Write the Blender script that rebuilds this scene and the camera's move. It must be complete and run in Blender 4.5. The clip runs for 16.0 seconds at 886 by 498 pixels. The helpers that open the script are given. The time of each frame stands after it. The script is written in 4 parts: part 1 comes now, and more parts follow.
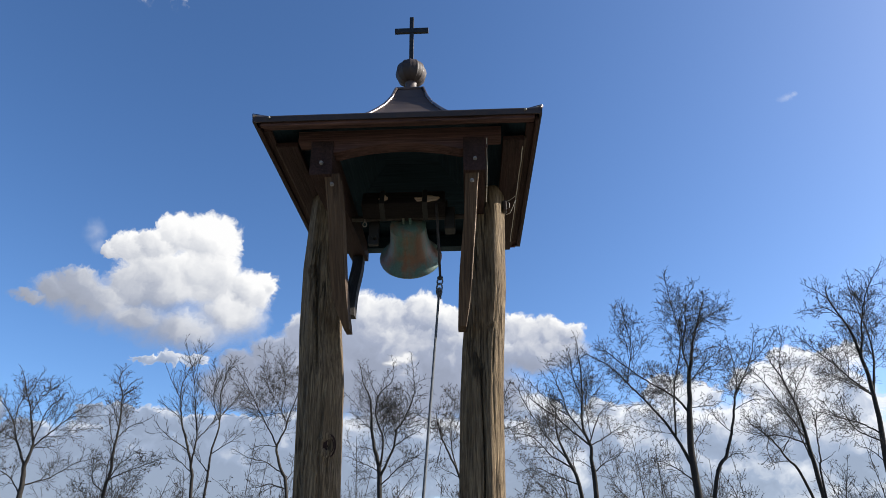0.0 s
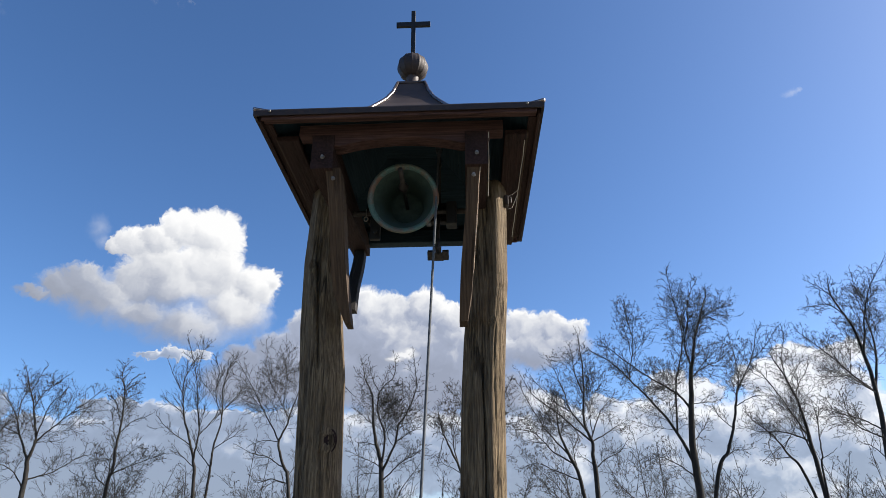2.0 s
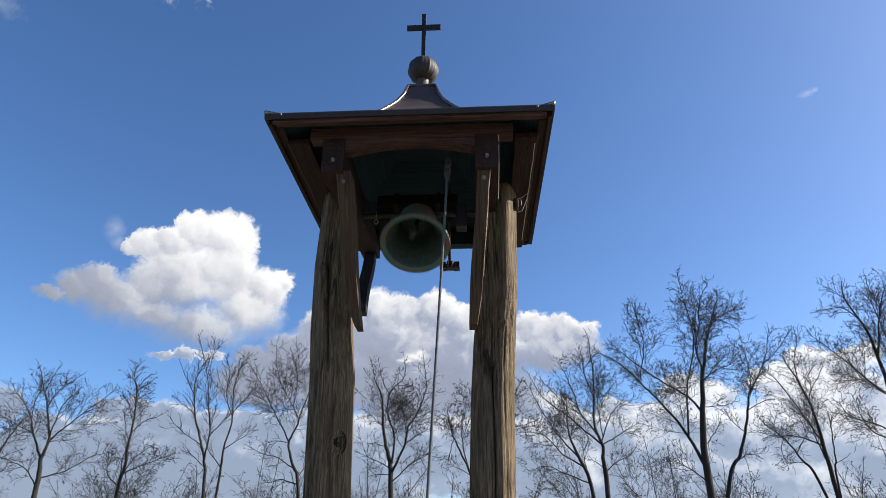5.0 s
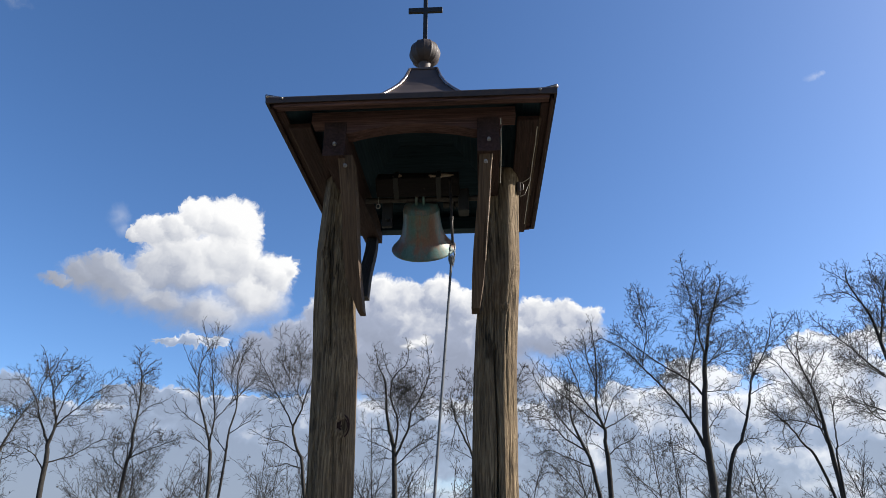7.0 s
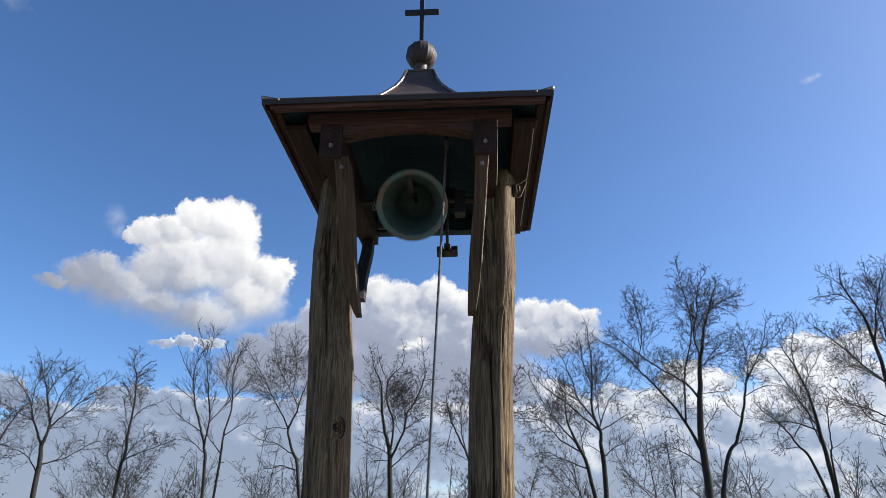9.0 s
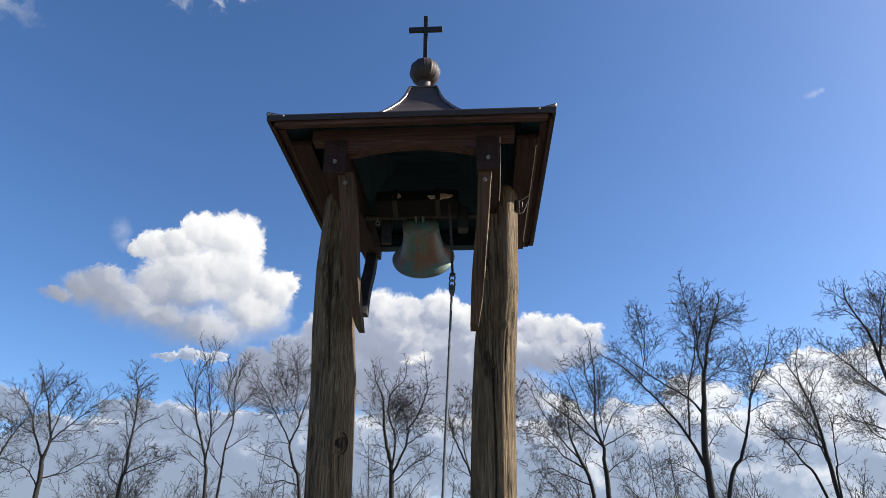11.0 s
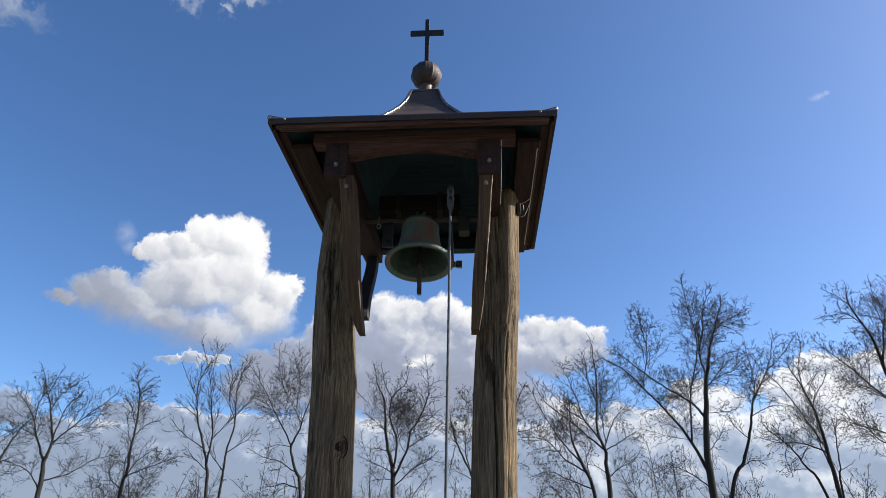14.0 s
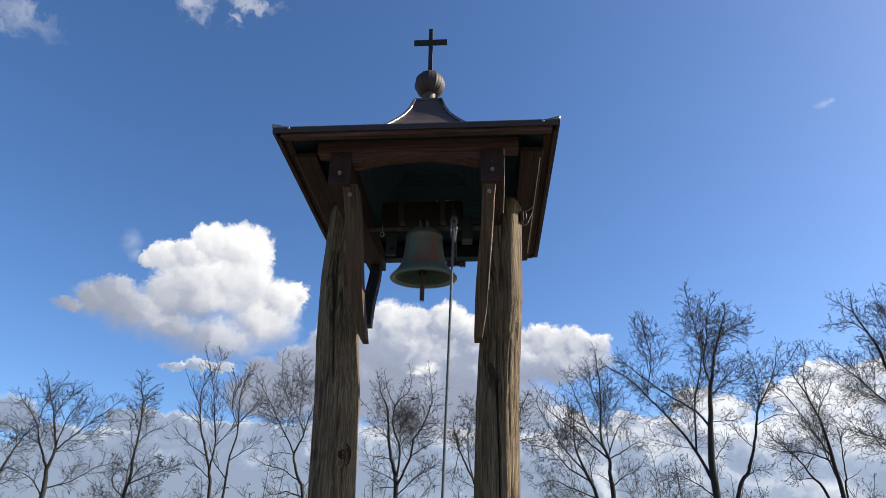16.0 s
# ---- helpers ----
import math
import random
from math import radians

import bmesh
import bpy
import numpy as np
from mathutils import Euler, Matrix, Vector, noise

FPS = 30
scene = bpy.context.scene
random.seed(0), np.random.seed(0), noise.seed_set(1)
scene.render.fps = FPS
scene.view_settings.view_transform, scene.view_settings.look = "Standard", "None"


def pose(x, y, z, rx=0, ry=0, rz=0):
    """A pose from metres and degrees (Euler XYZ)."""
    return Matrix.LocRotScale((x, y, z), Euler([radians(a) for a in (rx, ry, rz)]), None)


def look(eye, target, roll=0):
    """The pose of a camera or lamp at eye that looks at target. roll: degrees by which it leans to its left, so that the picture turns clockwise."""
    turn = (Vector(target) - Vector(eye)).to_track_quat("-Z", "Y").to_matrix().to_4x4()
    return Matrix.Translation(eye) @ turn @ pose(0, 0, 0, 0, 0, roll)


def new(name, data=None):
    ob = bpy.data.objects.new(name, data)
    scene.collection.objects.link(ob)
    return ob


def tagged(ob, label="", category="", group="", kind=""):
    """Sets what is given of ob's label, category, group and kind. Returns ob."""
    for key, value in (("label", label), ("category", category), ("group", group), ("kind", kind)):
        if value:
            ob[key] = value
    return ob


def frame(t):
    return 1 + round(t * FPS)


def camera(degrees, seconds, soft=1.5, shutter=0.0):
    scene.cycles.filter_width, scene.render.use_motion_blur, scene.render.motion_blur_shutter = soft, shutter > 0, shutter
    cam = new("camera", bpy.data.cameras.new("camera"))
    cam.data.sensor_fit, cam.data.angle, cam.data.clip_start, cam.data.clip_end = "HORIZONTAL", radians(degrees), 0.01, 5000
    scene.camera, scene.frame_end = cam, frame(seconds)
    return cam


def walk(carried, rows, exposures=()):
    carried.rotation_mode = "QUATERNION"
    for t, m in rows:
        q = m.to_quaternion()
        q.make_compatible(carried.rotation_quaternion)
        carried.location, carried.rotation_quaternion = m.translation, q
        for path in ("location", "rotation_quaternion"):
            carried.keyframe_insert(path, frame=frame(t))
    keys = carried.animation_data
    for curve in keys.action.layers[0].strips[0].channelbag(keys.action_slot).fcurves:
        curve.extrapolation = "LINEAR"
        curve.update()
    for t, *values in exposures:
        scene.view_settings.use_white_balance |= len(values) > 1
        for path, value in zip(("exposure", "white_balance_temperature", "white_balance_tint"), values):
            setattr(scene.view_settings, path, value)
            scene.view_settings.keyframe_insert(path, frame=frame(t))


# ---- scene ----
# A small wooden bell tower before bare trees; the camera is held by hand at eye height.
cam = camera(70.0, 16.0, soft=0.62, shutter=0.35)

# seconds, x, y, z, yaw, pitch, roll
PATH = [
    (0.0, 0.297, -3.209, 1.584, 1.85, 25.43, -0.68),
    (0.5, 0.298, -3.204, 1.587, 1.73, 25.48, -0.59),
    (1.0, 0.298, -3.208, 1.585, 1.90, 25.37, -0.52),
    (1.5, 0.299, -3.208, 1.582, 1.99, 25.28, -0.45),
    (2.0, 0.299, -3.194, 1.583, 2.05, 25.07, -0.51),
    (2.5, 0.298, -3.196, 1.581, 2.00, 24.78, -0.47),
    (3.0, 0.300, -3.192, 1.582, 1.77, 24.55, -0.49),
    (3.5, 0.298, -3.180, 1.585, 2.12, 24.34, -0.32),
    (4.0, 0.295, -3.190, 1.583, 2.90, 24.98, -0.05),
    (4.2, 0.299, -3.194, 1.590, 2.93, 25.24, 0.09),
    (6.5, 0.301, -3.201, 1.582, 3.30, 24.59, -0.11),
    (7.0, 0.303, -3.193, 1.581, 3.33, 23.95, 0.04),
    (7.5, 0.307, -3.182, 1.582, 2.44, 24.00, -0.27),
    (8.0, 0.306, -3.179, 1.581, 2.40, 23.65, -0.41),
    (8.5, 0.300, -3.179, 1.584, 2.72, 23.74, -0.01),
    (9.0, 0.301, -3.193, 1.582, 2.92, 24.09, -0.04),
    (9.5, 0.305, -3.208, 1.582, 2.66, 24.95, -0.25),
    (10.0, 0.303, -3.201, 1.583, 2.93, 24.94, -0.08),
    (12.5, 0.300, -3.218, 1.586, 3.21, 26.08, 0.50),
    (13.0, 0.302, -3.217, 1.584, 3.23, 25.94, 0.59),
    (13.5, 0.306, -3.214, 1.586, 3.20, 25.83, 0.54),
    (14.0, 0.306, -3.204, 1.588, 3.39, 25.61, 0.41),
    (14.5, 0.302, -3.209, 1.585, 3.32, 25.79, 0.46),
    (15.0, 0.300, -3.217, 1.585, 3.54, 26.06, 0.63),
    (15.5, 0.305, -3.217, 1.588, 3.82, 26.16, 0.85),
    (16.0, 0.308, -3.216, 1.586, 3.74, 26.29, 0.63),
]


def held(x, y, z, yaw, pitch, roll):
    return pose(x, y, z, 0, 0, yaw) @ pose(0, 0, 0, 90 + pitch) @ pose(0, 0, 0, 0, 0, roll)


# ---- light ----
SUN_AZ, SUN_EL = 82.0, 32.0  # degrees to the right of +y, and above the ground
SKY_STRENGTH, SUN_STRENGTH, EXPOSURE = 0.088, 5.0, 1.21
world = bpy.data.worlds.new("sky")
scene.world = world
world.use_nodes = True
wn, wl = world.node_tree.nodes, world.node_tree.links
sky = wn.new("ShaderNodeTexSky")
sky.sky_type, sky.sun_disc = "NISHITA", False
sky.sun_elevation, sky.sun_rotation = radians(SUN_EL), radians(SUN_AZ)
sky.air_density, sky.dust_density, sky.ozone_density = 0.73, 0.8, 3.6
hue = wn.new("ShaderNodeHueSaturation")  # the phone's vivid blue
hue.inputs["Hue"].default_value, hue.inputs["Saturation"].default_value = 0.502, 1.13
wl.new(sky.outputs[0], hue.inputs["Color"])
wl.new(hue.outputs[0], wn["Background"].inputs[0])
wn["Background"].inputs[1].default_value = SKY_STRENGTH

sun = new("sun", bpy.data.lights.new("sun", "SUN"))
sun.data.energy, sun.data.angle, sun.data.color = SUN_STRENGTH, radians(0.53), (1.0, 0.94, 0.84)
sun_dir = Vector((math.sin(radians(SUN_AZ)) * math.cos(radians(SUN_EL)), math.cos(radians(SUN_AZ)) * math.cos(radians(SUN_EL)), math.sin(radians(SUN_EL))))
sun.matrix_world = look(sun_dir * 50, (0, 0, 0))
scene.view_settings.exposure = EXPOSURE


# ---- materials ----
class Mat:
    """A node material in the making."""

    def __init__(self, name):
        self.m = bpy.data.materials.new(name)
        self.m.use_nodes = True
        self.n, self.l = self.m.node_tree.nodes, self.m.node_tree.links
        self.bsdf = self.n["Principled BSDF"]

    def node(self, kind, **values):
        node = self.n.new(kind)
        for key, value in values.items():
            if isinstance(value, bpy.types.NodeSocket):
                self.l.new(value, node.inputs[key.replace("_", " ")])
            else:
                node.inputs[key.replace("_", " ")].default_value = value
        return node

    def coords(self, scale=(1, 1, 1)):
        tc = self.n.new("ShaderNodeTexCoord")
        mp = self.node("ShaderNodeMapping", Scale=scale)
        self.l.new(tc.outputs["Object"], mp.inputs["Vector"])
        return mp.outputs[0]

    def noise(self, vec, scale, detail=6.0, rough=0.6, distortion=0.0):
        return self.node("ShaderNodeTexNoise", Vector=vec, Scale=scale, Detail=detail, Roughness=rough, Distortion=distortion).outputs["Fac"]

    def ramp(self, fac, *stops):
        r = self.n.new("ShaderNodeValToRGB")
        self.l.new(fac, r.inputs[0])
        while len(r.color_ramp.elements) < len(stops):
            r.color_ramp.elements.new(0.5)
        for e, (p, c) in zip(r.color_ramp.elements, stops):
            e.position = p
            e.color = (c, c, c, 1) if isinstance(c, float) else (*c, 1)
        return r.outputs[0]

    def mix(self, fac, a, b, kind="MIX"):
        x = self.n.new("ShaderNodeMix")
        x.data_type, x.blend_type = "RGBA", kind
        for sock, v in ((x.inputs[0], fac), (x.inputs[6], a), (x.inputs[7], b)):
            if isinstance(v, bpy.types.NodeSocket):
                self.l.new(v, sock)
            else:
                sock.default_value = v if isinstance(v, (int, float)) else (*v, 1)
        return x.outputs[2]

    def math(self, op, a, b=0.0, c=0.0):
        x = self.n.new("ShaderNodeMath")
        x.operation = op
        for sock, v in zip(x.inputs, (a, b, c)):
            if isinstance(v, bpy.types.NodeSocket):
                self.l.new(v, sock)
            else:
                sock.default_value = v
        return x.outputs[0]

    def bump(self, height, strength, distance=0.01, normal=None):
        b = self.node("ShaderNodeBump", Height=height, Strength=strength, Distance=distance)
        if normal:
            self.l.new(normal, b.inputs["Normal"])
        return b.outputs[0]

    def done(self, color=None, rough=0.7, metal=0.0, normal=None, spec=0.4):
        b = self.bsdf
        for sock, v in (("Base Color", color), ("Roughness", rough), ("Metallic", metal), ("Normal", normal), ("Specular IOR Level", spec)):
            if isinstance(v, bpy.types.NodeSocket):
                self.l.new(v, b.inputs[sock])
            elif v is not None:
                b.inputs[sock].default_value = (*v, 1) if isinstance(v, tuple) else v
        return self.m


def timber(name, dark, mid, light, axis, grain=1.0, rough=0.8, relief=0.6, short=1.0):
    """Sawn or split timber with its grain along an axis (0, 1 or 2)."""
    k = Mat(name)
    s = [95.0, 95.0, 95.0]
    s[axis] = 3.0 * short
    v = k.coords(tuple(s))
    fine = k.noise(v, 1.0 * grain, 8, 0.65, 0.6)
    s2 = [210.0, 210.0, 210.0]
    s2[axis] = 4.0 * short
    fibre = k.noise(k.coords(tuple(s2)), 1.0, 4, 0.6)
    stain = k.noise(k.coords((1, 1, 1)), 3.2, 5, 0.6)
    col = k.ramp(fine, (0.31, dark), (0.48, mid), (0.68, light))
    col = k.mix(k.ramp(fibre, (0.34, 0.5), (0.48, 0.0)), col, dark)
    s3 = [38.0, 38.0, 38.0]
    s3[axis] = 1.5 * short
    split = k.ramp(k.noise(k.coords(tuple(s3)), 1.0, 5, 0.6, 0.5), (0.465, 0.0), (0.492, 1.0), (0.508, 1.0), (0.535, 0.0))
    s4 = [9.0, 9.0, 9.0]
    s4[axis] = 2.2
    where = k.ramp(k.noise(k.coords(tuple(s4)), 1.0, 3), (0.50, 0.0), (0.62, 1.0))
    split = k.math("MULTIPLY", split, where)
    col = k.mix(k.math("MULTIPLY", split, 0.8), col, tuple(c * 0.45 for c in dark))
    col = k.mix(k.ramp(stain, (0.42, 0.28), (0.62, 0.0)), col, tuple(c * 0.6 for c in mid))
    tone = k.node("ShaderNodeObjectInfo").outputs["Random"]
    col = k.mix(k.math("MULTIPLY", tone, 0.25), col, tuple(c * 0.7 for c in mid))
    h = k.math("ADD", k.math("MULTIPLY", fine, 0.7), k.math("MULTIPLY", fibre, 0.5))
    h = k.math("SUBTRACT", h, k.math("MULTIPLY", split, 0.6))
    return k.done(col, rough, 0.0, k.bump(h, relief, 0.016), 0.16)


M_POST = timber("weathered_log", (0.042, 0.029, 0.019), (0.155, 0.112, 0.070), (0.38, 0.285, 0.172), 2, 1.7, 0.85, 1.5, 1.3)
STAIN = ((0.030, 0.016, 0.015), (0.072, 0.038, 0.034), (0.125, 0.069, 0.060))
M_BEAM_X = timber("stained_timber_x", *STAIN, 0)
BRACE = ((0.030, 0.020, 0.014), (0.070, 0.047, 0.033), (0.120, 0.083, 0.057))
# blue-black tones hold the shade under the roof
M_SHADE_X = timber("shaded_boards_x", (0.010, 0.022, 0.031), (0.016, 0.034, 0.047), (0.026, 0.048, 0.064), 0, relief=0.3)
M_SHADE_Y = timber("shaded_boards_y", (0.010, 0.022, 0.031), (0.016, 0.034, 0.047), (0.026, 0.048, 0.064), 1, relief=0.3)
# brace timber darkened to hold the shade at the rear
M_SHADE_Z = timber("shaded_timber", (0.014, 0.013, 0.013), (0.034, 0.031, 0.030), (0.060, 0.054, 0.050), 2)
# same stain with eaves shade multiplied in; the log's knot borrows it
STAIN_SHADED = tuple(tuple(c * 0.44 for c in tone) for tone in STAIN)
M_DARK_Y = timber("stained_timber_y_shaded", *STAIN_SHADED, 1)
M_BRACE = timber("brown_timber", *BRACE, 2)


def roof_paint():
    k = Mat("brown_sheet_metal")
    v = k.coords()
    n = k.noise(v, 7.0, 5)
    f = k.noise(v, 160.0, 2)
    col = k.ramp(n, (0.3, (0.032, 0.022, 0.020)), (0.7, (0.060, 0.042, 0.038)))
    return k.done(col, k.ramp(n, (0.3, 0.52), (0.7, 0.68)), 0.10, k.bump(f, 0.05, 0.002), 0.5)


def bronze():
    k = Mat("patinated_bronze")
    v = k.coords()
    n = k.noise(v, 5.0, 4, 0.5, 0.6)
    drip = k.noise(k.coords((15, 15, 1.8)), 1.0, 4, 0.55, 0.4)
    f = k.noise(v, 130.0, 3)
    brown = k.ramp(f, (0.3, (0.105, 0.060, 0.042)), (0.7, (0.175, 0.098, 0.070)))
    green = k.ramp(f, (0.3, (0.040, 0.088, 0.080)), (0.7, (0.088, 0.160, 0.145)))
    patina = k.ramp(k.math("ADD", k.math("MULTIPLY", n, 0.5), k.math("MULTIPLY", drip, 0.5)), (0.42, 0.0), (0.55, 1.0))
    return k.done(k.mix(patina, brown, green), k.ramp(n, (0.3, 0.38), (0.7, 0.62)), 0.12, k.bump(f, 0.15, 0.003))


def metal(name, a, b, rough=0.5, metallic=0.7):
    k = Mat(name)
    n = k.noise(k.coords(), 40.0, 6)
    return k.done(k.ramp(n, (0.35, a), (0.65, b)), k.ramp(n, (0.3, rough * 0.8), (0.7, rough * 1.2)), metallic, k.bump(n, 0.2, 0.002))


def torn_wood():
    k = Mat("worn_yoke_wood")
    v = k.coords((3.0, 14.0, 14.0))
    n = k.noise(v, 1.6, 8, 0.7, 1.0)
    g = k.noise(k.coords((4, 60, 60)), 1.0, 5)
    col = k.ramp(g, (0.3, (0.005, 0.004, 0.004)), (0.7, (0.013, 0.010, 0.010)))
    col = k.mix(k.ramp(n, (0.68, 0.0), (0.73, 1.0)), col, (0.30, 0.26, 0.17))
    return k.done(col, 0.85, 0.0, k.bump(n, 0.7, 0.02), 0.15)


def rope_stuff():
    k = Mat("grey_rope_fibre")
    n = k.noise(k.coords((1, 1, 0.2)), 700.0, 3)
    s = k.noise(k.coords(), 6.0, 4)
    col = k.ramp(n, (0.3, (0.034, 0.038, 0.044)), (0.7, (0.090, 0.098, 0.106)))
    col = k.mix(k.ramp(s, (0.4, 0.4), (0.6, 0.0)), col, (0.10, 0.10, 0.10))
    return k.done(col, 0.9, 0.0, k.bump(n, 0.3, 0.001))


def bark():
    k = Mat("bark")
    v = k.coords((1, 1, 0.35))
    n = k.noise(v, 9.0, 6, 0.65)
    big = k.noise(k.coords(), 1.4, 4)
    col = k.ramp(n, (0.3, (0.007, 0.006, 0.006)), (0.7, (0.026, 0.022, 0.019)))
    col = k.mix(k.ramp(big, (0.54, 0.0), (0.70, 0.45)), col, (0.045, 0.044, 0.020))
    return k.done(col, 0.9, 0.0, k.bump(n, 0.8, 0.04))


def twig_bark(name, a, b):
    k = Mat(name)
    n = k.noise(k.coords(), 2.5, 4)
    return k.done(k.ramp(n, (0.35, a), (0.65, b)), 0.85)


def meadow():
    k = Mat("meadow_grass")
    v = k.coords()
    a = k.noise(v, 0.35, 8, 0.6)
    b = k.noise(v, 24.0, 6, 0.7)
    col = k.mix(k.ramp(a, (0.4, 0.0), (0.6, 1.0)), (0.150, 0.148, 0.100), (0.265, 0.235, 0.190))
    col = k.mix(k.ramp(b, (0.4, 0.5), (0.6, 0.0)), col, (0.095, 0.100, 0.060))
    return k.done(col, 0.95, 0.0, k.bump(b, 0.8, 0.05))


M_ROOF = roof_paint()
M_SEAM = metal("bare_folded_seam", (0.16, 0.13, 0.12), (0.30, 0.25, 0.24), 0.24, 0.85)
M_BALL = metal("brown_painted_ball", (0.018, 0.011, 0.010), (0.036, 0.024, 0.021), 0.62, 0.1)
M_BLACK = metal("black_painted_iron", (0.006, 0.006, 0.006), (0.014, 0.013, 0.013), 0.6, 0.1)
M_BELL = bronze()
# darker bronze that holds the shade inside the bell
M_BELL_IN = metal("bronze_shaded_inside", (0.018, 0.035, 0.031), (0.044, 0.070, 0.060), 0.7, 0.1)
M_IRON = metal("dark_iron", (0.020, 0.018, 0.017), (0.060, 0.050, 0.045), 0.55, 0.6)
M_HOOK = metal("worn_grey_iron", (0.055, 0.055, 0.055), (0.15, 0.15, 0.145), 0.5, 0.4)
M_ZINC = metal("galvanised_bolt", (0.12, 0.11, 0.10), (0.24, 0.22, 0.20), 0.5, 0.35)
M_YOKE = torn_wood()
# bare wood with sunlight put into its colour
M_SPLINTER_LIT = timber("splintered_wood_sunlit", (0.20, 0.13, 0.09), (0.55, 0.40, 0.29), (0.72, 0.56, 0.43), 0)
M_ROPE = rope_stuff()
M_BARK = bark()
M_TWIG = twig_bark("twig_bark", (0.005, 0.0045, 0.0045), (0.014, 0.012, 0.011))
M_TWIG_PALE = twig_bark("pale_twig_bark", (0.008, 0.007, 0.006), (0.020, 0.017, 0.015))
# for the brace's wire and the added lit-edge line under the eaves
M_PALE = twig_bark("pale_wire_and_lit_edge", (0.30, 0.27, 0.22), (0.50, 0.46, 0.40))
M_POD = twig_bark("dry_seed_pods", (0.010, 0.008, 0.007), (0.028, 0.019, 0.015))
M_GRASS = meadow()


# ---- building helpers ----
def mesh_object(name, bm, material, parent=None, label="", smooth=False):
    data = bpy.data.meshes.new(name)
    bmesh.ops.recalc_face_normals(bm, faces=bm.faces)
    for face in bm.faces:
        face.smooth = smooth
    bm.to_mesh(data)
    bm.free()
    data.materials.append(material)
    ob = new(name, data)
    ob.parent = parent
    return tagged(ob, label)


def part(name, bm, material, parent, label="", smooth=False):
    return mesh_object(name, bm, material, parent, label, smooth)


def thing(name, label, category, group="", kind="", m=None):
    ob = new(name)
    ob.empty_display_size = 0.1
    if m:
        ob.matrix_world = m
    return tagged(ob, label, category, group, kind)


def box(x0, x1, y0, y1, z0, z1, bevel=0.006, bm=None, m=None):
    bm = bm or bmesh.new()
    at = Matrix.LocRotScale(((x0 + x1) / 2, (y0 + y1) / 2, (z0 + z1) / 2), None, (x1 - x0, y1 - y0, z1 - z0))
    made = bmesh.ops.create_cube(bm, size=1, matrix=(m @ at) if m else at)
    if bevel:
        edges = list({e for v in made["verts"] for e in v.link_edges})
        bmesh.ops.bevel(bm, geom=edges, offset=bevel, segments=2, affect="EDGES", profile=0.6)
    return bm


def tube(bm, points, radii, sides=10, caps=True):
    """A round bar along a line of points."""
    points = [Vector(p) for p in points]
    rings = []
    side = None
    for i, p in enumerate(points):
        along = (points[min(i + 1, len(points) - 1)] - points[max(i - 1, 0)]).normalized()
        if side is None:
            side = along.orthogonal().normalized()
        side = (side - along * side.dot(along)).normalized()
        other = along.cross(side)
        r = radii[i] if isinstance(radii, (list, tuple)) else radii
        rings.append([bm.verts.new(p + r * (math.cos(a) * side + math.sin(a) * other)) for a in (2 * math.pi * j / sides for j in range(sides))])
    for a, b in zip(rings, rings[1:]):
        for j in range(sides):
            bm.faces.new((a[j], a[(j + 1) % sides], b[(j + 1) % sides], b[j]))
    if caps:
        bm.faces.new(rings[0][::-1])
        bm.faces.new(rings[-1])
    return bm


def lathe(bm, profile, sides=48, close=False):
    """Turns a profile of (radius, z) about z."""
    rings = [[bm.verts.new((r * math.cos(a), r * math.sin(a), z)) for a in (2 * math.pi * j / sides for j in range(sides))] for r, z in profile]
    pairs = list(zip(rings, rings[1:])) + ([(rings[-1], rings[0])] if close else [])
    for a, b in pairs:
        for j in range(sides):
            bm.faces.new((a[j], a[(j + 1) % sides], b[(j + 1) % sides], b[j]))
    return bm


def prism(outline, y0, y1, bevel=0.005):
    """An outline in x and z, drawn out along y."""
    bm = bmesh.new()
    front = [bm.verts.new((x, y0, z)) for x, z in outline]
    back = [bm.verts.new((x, y1, z)) for x, z in outline]
    bm.faces.new(front)
    bm.faces.new(back[::-1])
    n = len(outline)
    for i in range(n):
        bm.faces.new((front[i], back[i], back[(i + 1) % n], front[(i + 1) % n]))
    if bevel:
        bmesh.ops.bevel(bm, geom=[e for e in bm.edges if e.calc_face_angle(0) > 0.6], offset=bevel, segments=1, affect="EDGES")
    return bm


def between(rows, v):
    """The value at v on a broken line of (place, value)."""
    for (a, p), (b, q) in zip(rows, rows[1:]):
        if v <= b:
            return p + (q - p) * max(0.0, (v - a)) / (b - a)
    return rows[-1][1]


def bolt(parent, x, y, z, m=None):
    """A round washer and a hexagonal nut on a timber's front face."""
    bm = bmesh.new()
    at = Matrix.Translation((x, y, z)) @ Matrix.Rotation(radians(90), 4, "X")
    bmesh.ops.create_cone(bm, cap_ends=True, segments=20, radius1=0.0105, radius2=0.010, depth=0.004, matrix=at)
    bmesh.ops.create_cone(bm, cap_ends=True, segments=6, radius1=0.008, radius2=0.0075, depth=0.010, matrix=at @ Matrix.Translation((0, 0, 0.006)))
    return part("bolt", bm, M_ZINC, parent, "galvanised bolt with a washer")


